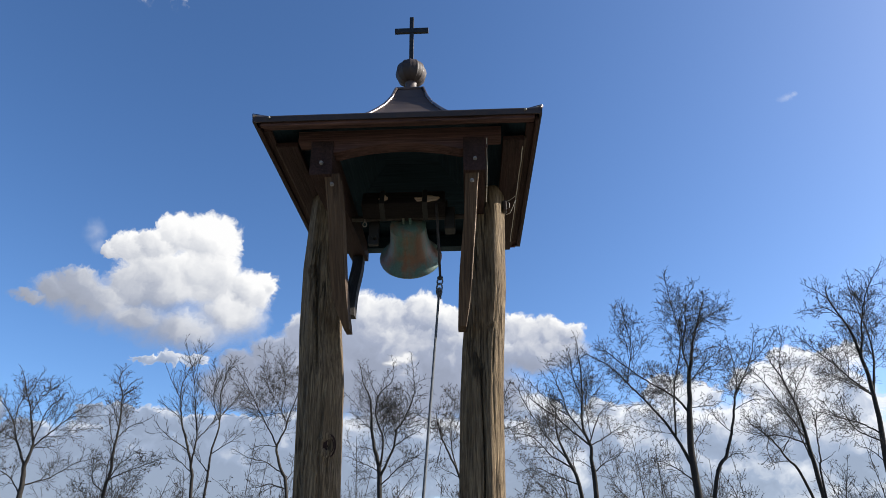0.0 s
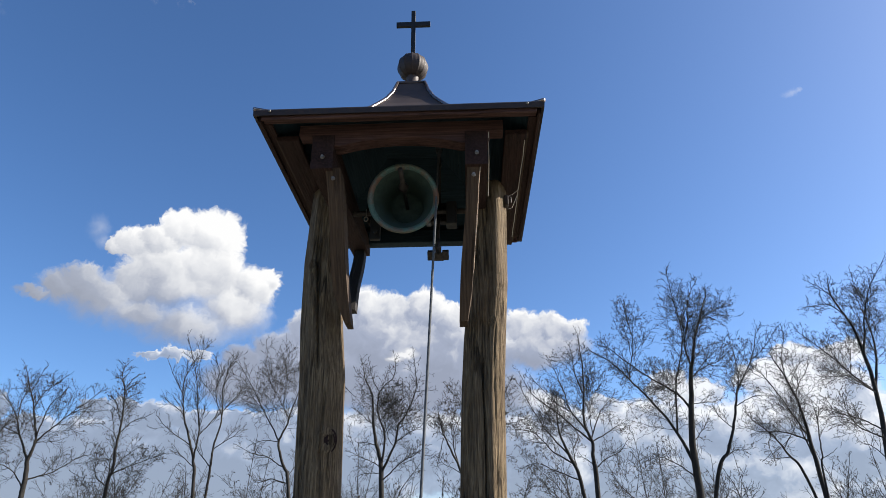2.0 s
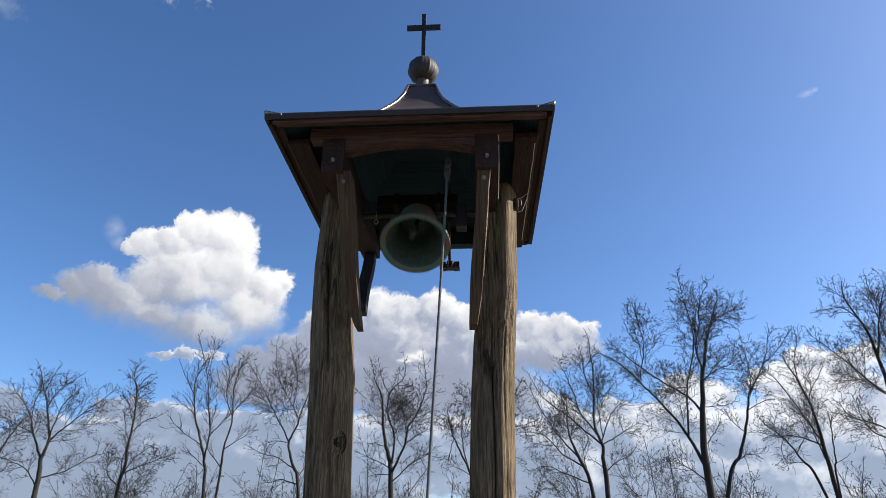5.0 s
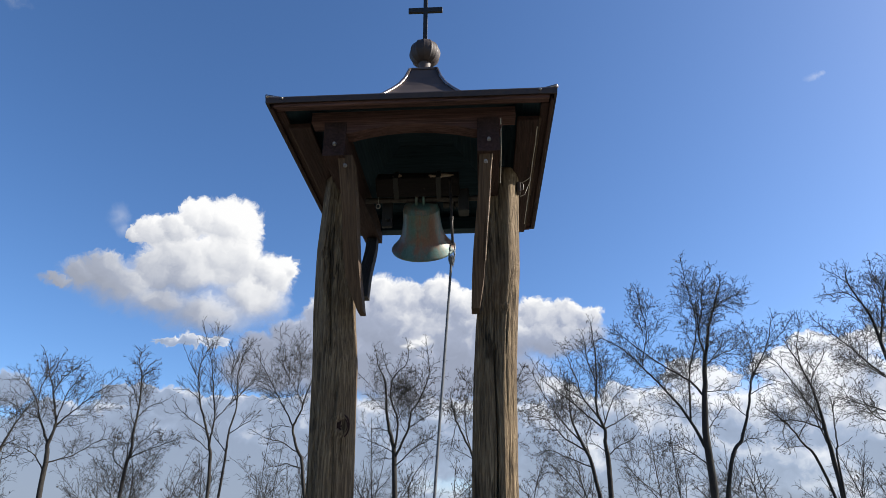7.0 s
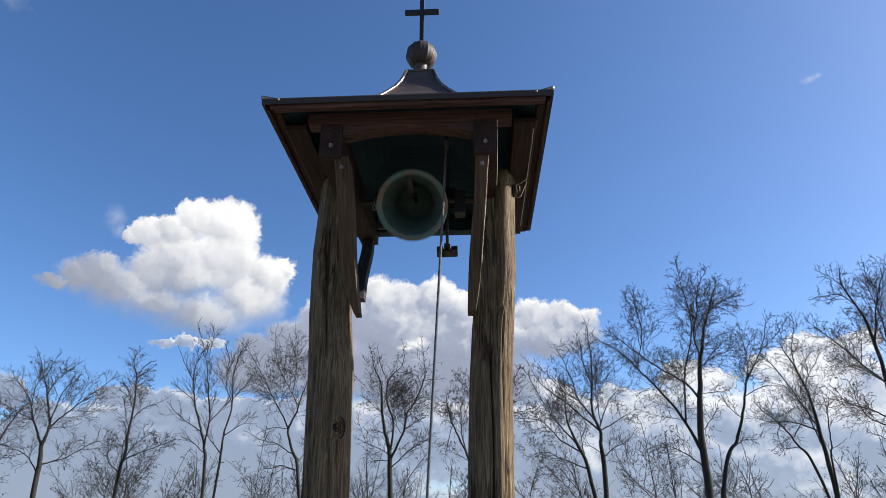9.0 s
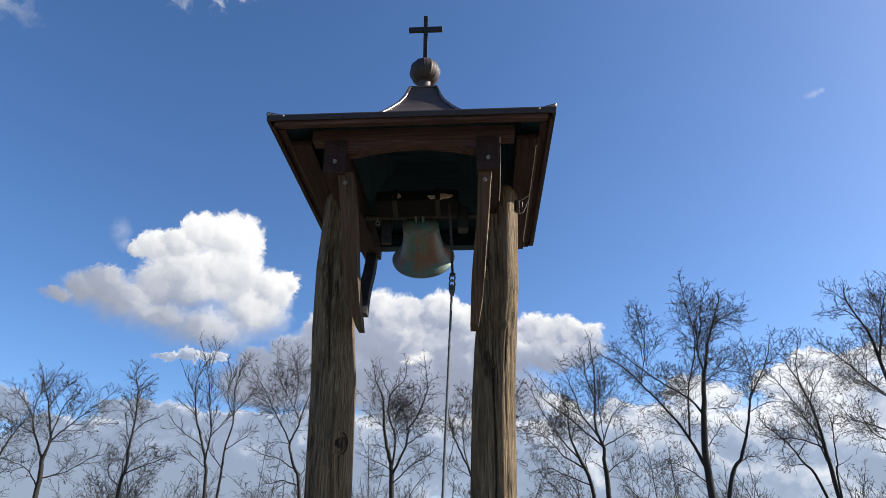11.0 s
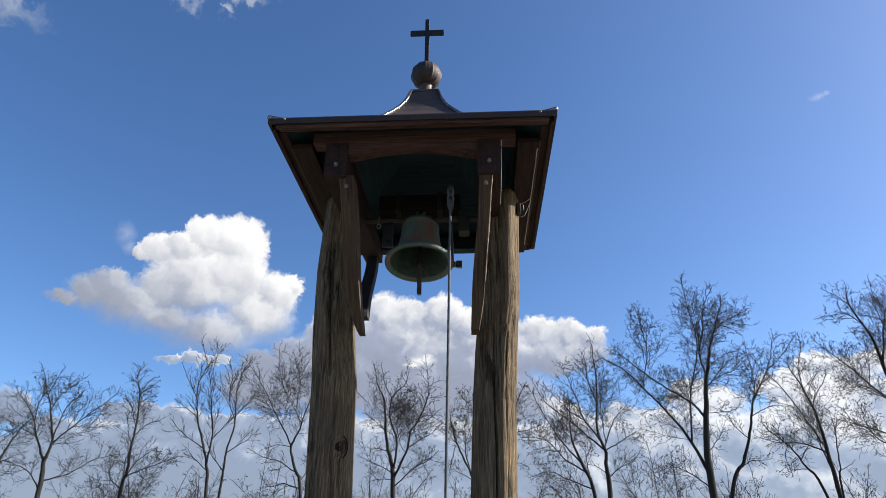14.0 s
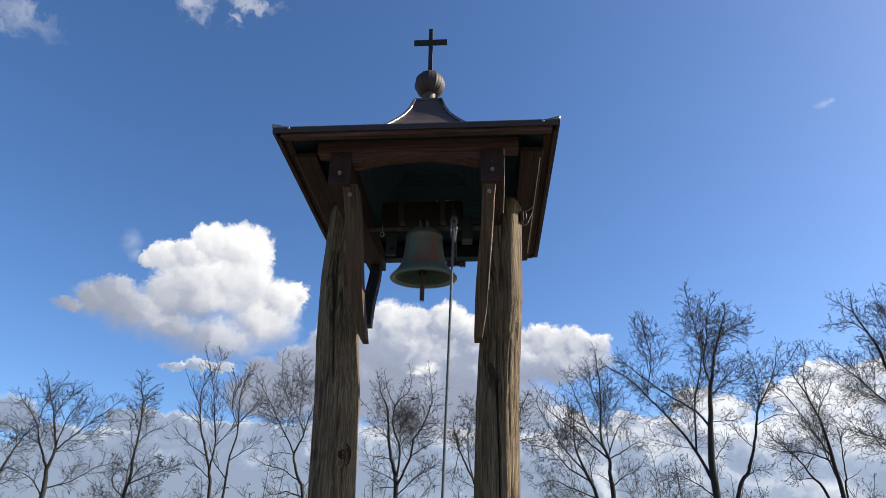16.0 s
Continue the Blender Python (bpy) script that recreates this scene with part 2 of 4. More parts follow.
# ---- ground ----
def build_ground():
    bm = bmesh.new()
    rings = (0.0, 3, 8, 20, 45, 100, 250, 700, 2500)
    prev = None
    for r in rings:
        if r == 0:
            cur = [bm.verts.new((0, 0, 0))]
        else:
            cur = []
            for j in range(48):
                a = 2 * math.pi * j / 48
                x, y = r * math.cos(a), r * math.sin(a)
                z = 0.0 if r < 5 else 0.25 * noise.noise((x * 0.03, y * 0.03, 0))
                cur.append(bm.verts.new((x, y, z)))
        if prev:
            for j in range(48):
                if len(prev) == 1:
                    bm.faces.new((prev[0], cur[j], cur[(j + 1) % 48]))
                else:
                    bm.faces.new((prev[j], cur[j], cur[(j + 1) % 48], prev[(j + 1) % 48]))
        prev = cur
    ob = mesh_object("ground", bm, M_GRASS, None, "early spring meadow with short patchy grass", True)
    return tagged(ob, category="ground", kind="structure")


# ---- bell tower ----
TOWER_X, TOWER_Y, EAVE = 0.70, 0.739, 3.50


def log_post(parent, line, widths, seed, cracks, knots, label, square=0.0):
    """A peeled crooked log: line and widths are broken lines over the height; cracks are (angle, z0, z1, depth)."""
    bm = bmesh.new()
    sides, rows = 128, 190
    top = 3.45
    rings = []
    for i in range(rows + 1):
        z = top * i / rows
        cx, r0 = between(line, z), between(widths, z)
        cy = 0.012 * math.sin(z * 1.7 + seed)
        ring = []
        for j in range(sides):
            a = 2 * math.pi * j / sides
            flat = 1 / math.cos((a + math.pi / 8) % (math.pi / 4) - math.pi / 8) - 1  # roughly hewn to eight sides
            q = a + radians(19)
            hewn = 0.95 / (abs(math.cos(q)) ** 5 + abs(math.sin(q)) ** 5) ** 0.2 - 1  # squared, with rounded corners
            share = square * min(1.0, max(0.35, (z - 2.0) / 0.8))
            n = r0 * (0.85 * flat * (1 - share) + hewn * share) + noise.noise((math.cos(a) * 1.3 + seed, math.sin(a) * 1.3, z * 0.9)) * 0.007
            n += noise.noise((math.cos(a) * 9 + seed, math.sin(a) * 9, z * 1.1)) * 0.0028
            n += noise.noise((math.cos(a) * 24, math.sin(a) * 24 + seed, z * 2.2)) * 0.0022
            n -= 0.0045 * max(0.0, noise.noise((math.cos(a) * 13 + seed, math.sin(a) * 13, z * 0.8)) - 0.30) / 0.4
            for ca, z0, z1, depth in cracks:
                off = (a - ca - 0.10 * math.sin(z * 5 + seed) + math.pi) % (2 * math.pi) - math.pi
                if z0 < z < z1:
                    fade = min(1.0, (z - z0) / 0.15, (z1 - z) / 0.15)
                    n -= depth * fade * math.exp(-((off / 0.036) ** 2))
            for ka, kz, size in knots:
                off = ((a - ka + math.pi) % (2 * math.pi) - math.pi) * r0
                d = math.hypot(off, (z - kz) * 0.8) / size
                n += 0.010 * math.exp(-((d - 1.0) / 0.45) ** 2) - 0.014 * math.exp(-((d / 0.5) ** 2))
            ring.append(bm.verts.new((cx + (r0 + n) * math.cos(a), cy + (r0 + n) * math.sin(a), z)))
        rings.append(ring)
    for a, b in zip(rings, rings[1:]):
        for j in range(sides):
            bm.faces.new((a[j], a[(j + 1) % sides], b[(j + 1) % sides], b[j]))
    bm.faces.new(rings[0][::-1])
    bm.faces.new(rings[-1])
    return part("post", bm, M_POST, parent, label, True)


def slanted(x_top, x_low, y_top, z_top, y_low, z_low, wide, deep, cut=0.0):
    """A knee brace from under the eaves back down to its post, with plumb-cut ends."""
    bm = bmesh.new()
    n = 10
    rings = []
    for i in range(n + 1):
        k = i / n
        x = x_top + (x_low - x_top) * k
        y = y_top + (y_low - y_top) * k
        z = z_top + (z_low - z_top) * k
        sway = 0.004 * math.sin(k * 7)
        s = 1 if y_top < 0 else -1
        end = max(0.0, (k - 0.78) / 0.22)  # trimmed towards the post at its foot
        a, b = x - wide / 2 + sway + max(0.0, cut) * end, x + wide / 2 + sway + min(0.0, cut) * end
        ring = [(a, y), (b, y), (b, y + s * deep), (a, y + s * deep)]
        rings.append([bm.verts.new((a, b, z)) for a, b in ring])
    for a, b in zip(rings, rings[1:]):
        for j in range(4):
            bm.faces.new((a[j], a[(j + 1) % 4], b[(j + 1) % 4], b[j]))
    bm.faces.new(rings[0])
    bm.faces.new(rings[-1][::-1])
    bmesh.ops.bevel(bm, geom=[e for e in bm.edges if e.calc_face_angle(0) > 0.6], offset=0.007, segments=2, affect="EDGES")
    return bm


# roof line from the eaves up to the neck: (half width, height)
ROOF_LINE = ((0.70, 3.500), (0.60, 3.545), (0.50, 3.605), (0.40, 3.680), (0.32, 3.765), (0.26, 3.838), (0.22, 3.893), (0.18, 3.955), (0.14, 4.022), (0.107, 4.097), (0.082, 4.183))


def square_shell(rows, bm=None):
    """A four-sided shell from rows of (half x, half y, z), each side cut in pieces."""
    bm = bm or bmesh.new()
    k = 8
    rings = []
    for hx, hy, z in rows:
        ring = []
        for (ax, ay), (bx, by) in zip(((-1, -1), (1, -1), (1, 1), (-1, 1)), ((1, -1), (1, 1), (-1, 1), (-1, -1))):
            for i in range(k):
                t = i / k
                ring.append(bm.verts.new((hx * (ax + (bx - ax) * t), hy * (ay + (by - ay) * t), z)))
        rings.append(ring)
    n = 4 * k
    for a, b in zip(rings, rings[1:]):
        for j in range(n):
            bm.faces.new((a[j], a[(j + 1) % n], b[(j + 1) % n], b[j]))
    return bm


def tapered_beam(x0, x1):
    """A beam along y, deep at the front and shallower behind."""
    bm = bmesh.new()
    side = ((-0.604, 3.436), (-0.604, 3.243), (-0.50, 3.243), (0.640, 3.338), (0.640, 3.436))
    a = [bm.verts.new((x0, y, z)) for y, z in side]
    b = [bm.verts.new((x1, y, z)) for y, z in side]
    bm.faces.new(a)
    bm.faces.new(b[::-1])
    for i in range(5):
        bm.faces.new((a[i], b[i], b[(i + 1) % 5], a[(i + 1) % 5]))
    bmesh.ops.bevel(bm, geom=[e for e in bm.edges if e.calc_face_angle(0) > 0.6], offset=0.010, segments=2, affect="EDGES", profile=0.6)
    return bm


def build_tower():
    tower = thing("bell_tower", "open wooden bell tower on two crooked logs with curved metal roof", "bell tower")
    log_post(tower, [(0, -0.395), (1.8, -0.420), (2.36, -0.438), (2.63, -0.463), (3.0, -0.478), (3.45, -0.468)],
             [(0, 0.118), (1.8, 0.107), (2.36, 0.108), (2.7, 0.103), (3.45, 0.098)], 1.3,
             [(4.62, 2.35, 3.15, 0.030), (5.05, 1.2, 2.5, 0.010), (4.1, 1.5, 2.2, 0.008)], [(5.22, 2.04, 0.030), (4.35, 2.95, 0.018)],
             "crooked grey-brown weathered log with cracks and a knot")
    log_post(tower, [(0, 0.345), (1.8, 0.367), (2.29, 0.382), (2.52, 0.397), (2.88, 0.430), (3.45, 0.452)],
             [(0, 0.118), (1.8, 0.106), (2.3, 0.104), (2.55, 0.102), (2.9, 0.096), (3.45, 0.095)], 4.7,
             [(4.72, 1.3, 2.45, 0.034), (5.6, 2.0, 3.2, 0.010), (5.25, 1.5, 2.9, 0.009)], [(5.0, 2.62, 0.014)],
             "crooked weathered log with a long drying crack", 1.0)
    bm = lathe(bmesh.new(), [(0.0, 0.004), (0.007, 0.006), (0.010, 0.002), (0.016, 0.010), (0.021, 0.003), (0.027, 0.008), (0.031, -0.006), (0.0, -0.010)], 24)
    bmesh.ops.transform(bm, matrix=pose(-0.362, -0.088, 2.04, 90, 0, 32) @ Matrix.Diagonal((1.2, 1.95, 1.3, 1)), verts=bm.verts)
    part("wood_knot", bm, M_DARK_Y, tower, "dark knot in the log", True)
    # long beams under the front and rear eaves, cut to a shallow arch
    outline = [(-0.51, 3.49), (-0.51, 3.432), (-0.445, 3.432), (-0.435, 3.362), (-0.30, 3.362)]
    outline += [(x / 20, 3.362 + 0.042 * math.cos(x / 20 / 0.30 * math.pi / 2) ** 0.8) for x in range(-5, 6)]
    outline += [(0.30, 3.362), (0.435, 3.362), (0.445, 3.432), (0.51, 3.432), (0.51, 3.49)]
    part("arched_beam", prism([(x, z + 0.016) for x, z in outline], -0.592, -0.515), M_BEAM_X, tower, "red-brown stained beam with a shallow arched underside")
    # rear beam takes the same painted roof shade
    part("rear_beam", box(-0.51, 0.51, 0.575, 0.655, 3.402, 3.49, 0.006), M_SHADE_X, tower, "straight beam with roof shade in its colour")
    # beams across the post heads, with the knee braces under their ends
    for x, lean in ((-0.383, 0.052), (0.372, -0.062)):
        beam = part("cross_beam", tapered_beam(x - 0.054, x + 0.054), M_DARK_Y, tower, "brown stained beam, darkened for eaves shade")
        bolt(beam, x + 0.003, -0.606, 3.308)
        bolt(beam, x + 0.002, 0.644, 3.390)
        for s in (-1, 1):
            xt = x + (0.054 if x < 0 else -0.015)
            xl = x + lean - 0.008
            bm = slanted(xt, -0.320 if x < 0 else 0.298, -0.588, 3.255, -0.165, 2.600, 0.074 if x < 0 else 0.061, 0.100, 0.044 if x < 0 else -0.020) if s < 0 else slanted(x + 0.004, x + 0.042 if x < 0 else xl, 0.600, 3.330, 0.150, 2.760, 0.066, 0.075)
            lay = Matrix.Rotation(radians(33.4 if s < 0 else -38.3), 4, "X")
            bmesh.ops.transform(bm, matrix=lay.inverted(), verts=bm.verts)
            brace = part("knee_brace", bm, M_BRACE if s < 0 else M_SHADE_Z, tower, "brown timber knee brace" if s < 0 else "timber knee brace, darkened for roof shade")
            brace.matrix_basis = lay
            if s < 0 and x > 0:
                # added pale strip that puts sunlight on the brace's right edge
                rnd = random.Random(6)
                line = [Vector((0.3585 + 0.0295, -0.590, 3.235)).lerp(Vector((0.345, -0.298, 2.800)), i / 22) + Vector((rnd.uniform(-0.0014, 0.0014), 0, 0)) for i in range(23)]
                bm = tube(bmesh.new(), line, [0.0012 + 0.0012 * abs(math.sin(i * 0.37 + 0.3)) for i in range(23)], 6)
                part("worn_edge", bm, M_SPLINTER_LIT, brace, "pale strip for sunlight along the brace edge").matrix_basis = lay.inverted()
            if s < 0:
                bolt(brace, xt, -0.566, 3.208).matrix_basis = lay.inverted()
    # plates along the sides, and the boards round the eaves; side ones carry painted shade
    for s in (-1, 1):
        part("side_plate", box(s * 0.575 - 0.055, s * 0.575 + 0.055, -0.56, 0.735, 3.440, 3.470, 0.006), M_DARK_Y, tower, "stained side board, darkened for eaves shade")
        part("fascia", box(-0.665, 0.665, s * 0.717 - 0.008, s * 0.717 + 0.008, 3.452, 3.494, 0.004), M_BEAM_X, tower, "dark brown eaves board")
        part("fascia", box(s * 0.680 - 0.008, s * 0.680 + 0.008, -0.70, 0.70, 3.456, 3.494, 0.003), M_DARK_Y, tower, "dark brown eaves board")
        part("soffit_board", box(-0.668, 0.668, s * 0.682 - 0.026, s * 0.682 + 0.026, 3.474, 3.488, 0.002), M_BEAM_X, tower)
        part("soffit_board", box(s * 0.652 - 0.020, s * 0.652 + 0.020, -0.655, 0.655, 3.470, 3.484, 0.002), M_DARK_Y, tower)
        part("batten", box(s * 0.635 - 0.004, s * 0.635 + 0.004, -0.55, 0.70, 3.452, 3.470, 0.001), M_BRACE, tower, "narrow pale batten")
    # boarding under the roof, one plank above the other, coloured blue-black for shade
    for i in range(9):
        t0, t1 = i / 9, (i + 0.985) / 9
        def at(t):
            return 0.70 - 0.52 * t, 3.500 + 0.30 * t ** 1.35
        (h0, z0), (h1, z1) = at(t0), at(t1)
        for s in (-1, 1):
            bm = bmesh.new()
            ex = TOWER_X / TOWER_Y
            top = [(-h0 * ex, s * h0, z0), (h0 * ex, s * h0, z0), (h1 * ex, s * h1, z1), (-h1 * ex, s * h1, z1)]
            a = [bm.verts.new(p) for p in top]
            b = [bm.verts.new((x, y, z + 0.014)) for x, y, z in top]
            bm.faces.new(a); bm.faces.new(b[::-1])
            for j in range(4):
                bm.faces.new((a[j], b[j], b[(j + 1) % 4], a[(j + 1) % 4]))
            part("roof_plank", bm, M_SHADE_X, tower, "board with the roof's shade in its colour")
            bm = bmesh.new()
            top = [(s * h0 * ex, -h0, z0), (s * h0 * ex, h0, z0), (s * h1 * ex, h1, z1), (s * h1 * ex, -h1, z1)]
            a = [bm.verts.new(p) for p in top]
            b = [bm.verts.new((x, y, z + 0.014)) for x, y, z in top]
            bm.faces.new(a); bm.faces.new(b[::-1])
            for j in range(4):
                bm.faces.new((a[j], b[j], b[(j + 1) % 4], a[(j + 1) % 4]))
            part("roof_plank", bm, M_SHADE_Y, tower, "board with the roof's shade in its colour")
    part("ceiling_board", box(-0.2, 0.2, -0.2, 0.2, 3.80, 3.815, 0.002), M_SHADE_X, tower)
    # sheet-metal roof with a drip edge, hip seams and neck
    rows = [(TOWER_X - 0.012, TOWER_Y - 0.012, EAVE - 0.030), (TOWER_X, TOWER_Y, EAVE - 0.034), (TOWER_X + 0.002, TOWER_Y + 0.002, EAVE - 0.006)]
    rows += [(h, h + 0.039 * min(1.0, max(0.0, (h - 0.2) / 0.4)), z) for h, z in ROOF_LINE]
    roof = part("roof", square_shell(rows[2:]), M_ROOF, tower, "dark brown curved sheet-metal roof")
    part("drip_edge", square_shell(rows[:3]), M_BALL, roof, "folded dark metal drip edge")
    for sx in (-1, 1):
        for sy in (-1, 1):
            line = [(sx * (hx + 0.001), sy * (hy + 0.001), z + 0.004) for hx, hy, z in rows[3:]]
            part("hip_seam", tube(bmesh.new(), line, 0.011, 10), M_SEAM, roof, "worn shiny folded seam", True)
    for s in (-1, 1):
        bm = bmesh.new()
        bmesh.ops.create_uvsphere(bm, u_segments=10, v_segments=6, radius=0.007, matrix=Matrix.Translation((s * 0.62, -TOWER_Y - 0.004, EAVE - 0.012)))
        part("rivet", bm, M_ZINC, roof)
    neck = part("neck", box(-0.088, 0.088, -0.088, 0.088, 4.180, 4.196, 0.004), M_ROOF, tower, "square sheet-metal collar")
    part("ferrule", lathe(bmesh.new(), [(0.0, 4.19), (0.062, 4.192), (0.050, 4.215), (0.040, 4.24), (0.034, 4.275), (0.042, 4.292), (0.0, 4.30)], 24), M_ROOF, neck, "round metal foot of the ball", True)
    # ball of bent sheet strips
    bm = bmesh.new()
    sides, rings = 96, 28
    grid = []
    for i in range(rings + 1):
        b = math.pi * i / rings
        ring = []
        for j in range(sides):
            a = 2 * math.pi * j / sides
            r = 0.096 + 0.0042 * (abs(math.cos(a * 6)) ** 18) * math.sin(b)
            ring.append(bm.verts.new((r * math.sin(b) * math.cos(a), r * math.sin(b) * math.sin(a), 4.373 - 0.094 * math.cos(b) * r / 0.097)))
        grid.append(ring)
    for a, b in zip(grid, grid[1:]):
        for j in range(sides):
            bm.faces.new((a[j], a[(j + 1) % sides], b[(j + 1) % sides], b[j]))
    bmesh.ops.remove_doubles(bm, verts=bm.verts, dist=0.0004)
    part("ball", bm, M_BALL, tower, "dark metal ball of curved strips", True)
    # cross of flat iron
    bm = box(-0.014, 0.014, -0.008, 0.008, 4.450, 4.860, 0.002)
    box(-0.113, 0.113, -0.0095, 0.0095, 4.722, 4.760, 0.002, bm)
    part("cross", bm, M_BLACK, tower, "plain black iron cross")
    # small fittings: a hook on the post and a cable along the brace
    bm = tube(bmesh.new(), [(0.540, -0.03, 3.375), (0.562, -0.035, 3.385), (0.574, -0.035, 3.375), (0.574, -0.03, 3.345)], 0.005, 8)
    box(0.536, 0.560, -0.062, -0.010, 3.318, 3.380, 0.006, bm)
    part("hook", bm, M_BALL, tower, "small dark iron hook")
    # pale line added in place of sun on the side board's edge
    rnd = random.Random(8)
    line = [(0.621 + rnd.uniform(-0.0012, 0.0012), -0.52 + 1.1 * i / 26, 3.428 + rnd.uniform(-0.0012, 0.0012)) for i in range(27)]
    part("wire", tube(bmesh.new(), line, 0.0020, 6), M_PALE, tower, "thin pale line for the sunlit board edge")
    for z, y in ((3.418, -0.03), (3.36, 0.02)):
        part("wire", tube(bmesh.new(), [(0.560, y, z - 0.03), (0.585, y, z - 0.02), (0.620, y, 3.426)], 0.0014, 6), M_PALE, tower, "thin pale tick joining the lit-edge line")
    bm = tube(bmesh.new(), [(0.436, -0.600, 3.43), (0.434, -0.56, 3.30), (0.432, -0.47, 3.22), (0.430, -0.40, 3.18)], 0.0018, 6)
    part("wire", bm, M_PALE, tower, "thin pale wire")
    bm = box(-0.235, -0.175, 0.02, 0.05, 3.16, 3.34, 0.006)
    tube(bm, [(-0.20, -0.01, 3.20), (-0.20, 0.02, 3.20)], 0.012, 10)
    part("bearing_bracket", bm, M_BLACK, tower, "iron bearing bracket")
    bm = tube(bmesh.new(), [(-0.252 + 0.011 * math.cos(q), -0.02, 3.268 + 0.014 * math.sin(q)) for q in (2 * math.pi * i / 14 for i in range(15))], 0.0035, 6)
    tube(bm, [(-0.252, -0.02, 3.282), (-0.252, -0.02, 3.33)], 0.003, 6)
    part("eye_ring", bm, M_ZINC, tower, "small pale iron ring")
    bm = box(0.205, 0.265, -0.04, 0.04, 3.22, 3.36, 0.006)
    part("bearing_bracket", bm, M_BLACK, tower, "iron bearing bracket")
    bm = tube(bmesh.new(), [(-0.40, 0, 3.315), (0.40, 0, 3.315)], 0.016, 12)
    part("axle", bm, M_IRON, tower, "iron axle")
    return tower


# ---- bell ----
PIVOT = Vector((-0.012, 0.0, 3.32))
ARM_LENGTH, ARM_ANGLE = 0.413, 74.0


def build_bell():
    """The bell swings about the x axis; its parts lie round the pivot, mouth down."""
    swing = thing("church_bell", "small green-patinated bronze bell swinging on a wooden yoke", "bell", m=Matrix.Translation(PIVOT))
    part("yoke", box(-0.245, 0.225, -0.055, 0.055, 0.030, 0.142, 0.012), M_YOKE, swing, "dark wooden yoke with torn pale patches")
    for x in (-0.13, 0.11):
        bm = box(x - 0.014, x + 0.014, -0.060, 0.060, 0.021, 0.148, 0.003)
        part("strap", bm, M_BLACK, swing, "black iron strap")
    # splintered places on the yoke's top, their colour raised for sun
    rnd = random.Random(3)
    for x0, x1, y in ((0.045, 0.205, -0.020), (-0.150, -0.095, -0.012)):
        bm = bmesh.new()
        n = 16
        ring = []
        for i in range(n):
            q = 2 * math.pi * i / n
            k = rnd.uniform(0.3, 1.0)
            ring.append(((x0 + x1) / 2 + (x1 - x0) / 2 * math.cos(q) * (0.8 + 0.2 * k), y + 0.034 * math.sin(q) * k))
        low = [bm.verts.new((a, b, 0.139)) for a, b in ring]
        high = [bm.verts.new((a * 0.98 + 0.02 * (x0 + x1) / 2, b, 0.1435 + rnd.uniform(0, 0.004))) for a, b in ring]
        bm.faces.new(high)
        for i in range(n):
            bm.faces.new((low[i], low[(i + 1) % n], high[(i + 1) % n], high[i]))
        part("splintered_patch", bm, M_SPLINTER_LIT, swing, "splintered wood, paled further for sunlight")
    outer = [(0.0000, -0.022), (0.0537, -0.024), (0.0838, -0.030), (0.0978, -0.042), (0.1032, -0.060), (0.1064, -0.063), (0.1064, -0.069), (0.1043, -0.073), (0.1075, -0.108),
             (0.1118, -0.150), (0.1172, -0.185), (0.1247, -0.215), (0.1344, -0.240), (0.1365, -0.243), (0.1397, -0.247), (0.1537, -0.268), (0.1720, -0.288), (0.1838, -0.299), (0.1892, -0.307), (0.1870, -0.314)]
    inner = [(0.1720, -0.315), (0.1591, -0.300), (0.1397, -0.272), (0.1226, -0.235), (0.1107, -0.200), (0.1011, -0.150), (0.0946, -0.095), (0.0838, -0.052), (0.0000, -0.042)]
    bell = part("bell", lathe(bmesh.new(), outer + inner, 80), M_BELL, swing, "bronze bell with brown and green patina", True)
    # inward faces above the rim take the shaded tone
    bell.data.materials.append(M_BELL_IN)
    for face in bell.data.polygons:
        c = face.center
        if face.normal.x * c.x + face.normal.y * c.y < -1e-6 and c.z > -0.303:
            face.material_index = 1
    bm = bmesh.new()
    for x in (-0.020, 0.020):
        tube(bm, [(x, -0.034, -0.034), (x, -0.040, -0.004), (x, -0.030, 0.026), (x, -0.012, 0.036), (x, 0.012, 0.036), (x, 0.030, 0.026), (x, 0.040, -0.004), (x, 0.034, -0.034)], 0.0085, 10)
    part("canon", bm, M_BELL, bell, "cast loops on the crown", True)
    # pulling arm: a bent iron bar from the yoke's top, towards the front
    a = radians(ARM_ANGLE)
    end = Vector((0.190, -ARM_LENGTH * math.sin(a), -ARM_LENGTH * math.cos(a)))
    start = Vector((0.176, -0.052, 0.128))
    bm = tube(bmesh.new(), [start + Vector((0, 0.03, 0.0)), start, start.lerp(end, 0.3), start.lerp(end, 0.62), end + Vector((0, 0.012, 0))], [0.0085, 0.0085, 0.008, 0.0075, 0.007], 10)
    tube(bm, [start.lerp(end, 0.60), start.lerp(end, 0.64)], 0.0115, 10)
    tube(bm, [end + Vector((0.012 * math.cos(q), 0.012 * math.sin(q), 0)) for q in (2 * math.pi * i / 14 for i in range(15))], 0.005, 8)
    part("pull_arm", bm, M_IRON, swing, "dark iron pulling arm", True)
    # rear bar with a bolted clamp
    b = radians(-65)
    low = Vector((0.172, -0.308 * math.sin(b), -0.308 * math.cos(b)))
    bm = tube(bmesh.new(), [(0.172, 0.03, 0.03), (0.172, 0.06, 0.0), low * 0.55 + Vector((0.172 * 0.45, 0.02, 0)), low], 0.009, 10)
    rear = part("rear_bar", bm, M_IRON, swing, "iron bar behind the bell", True)
    turn = Matrix.Translation(low) @ Matrix.Rotation(b, 4, "X")
    bm = bmesh.new()
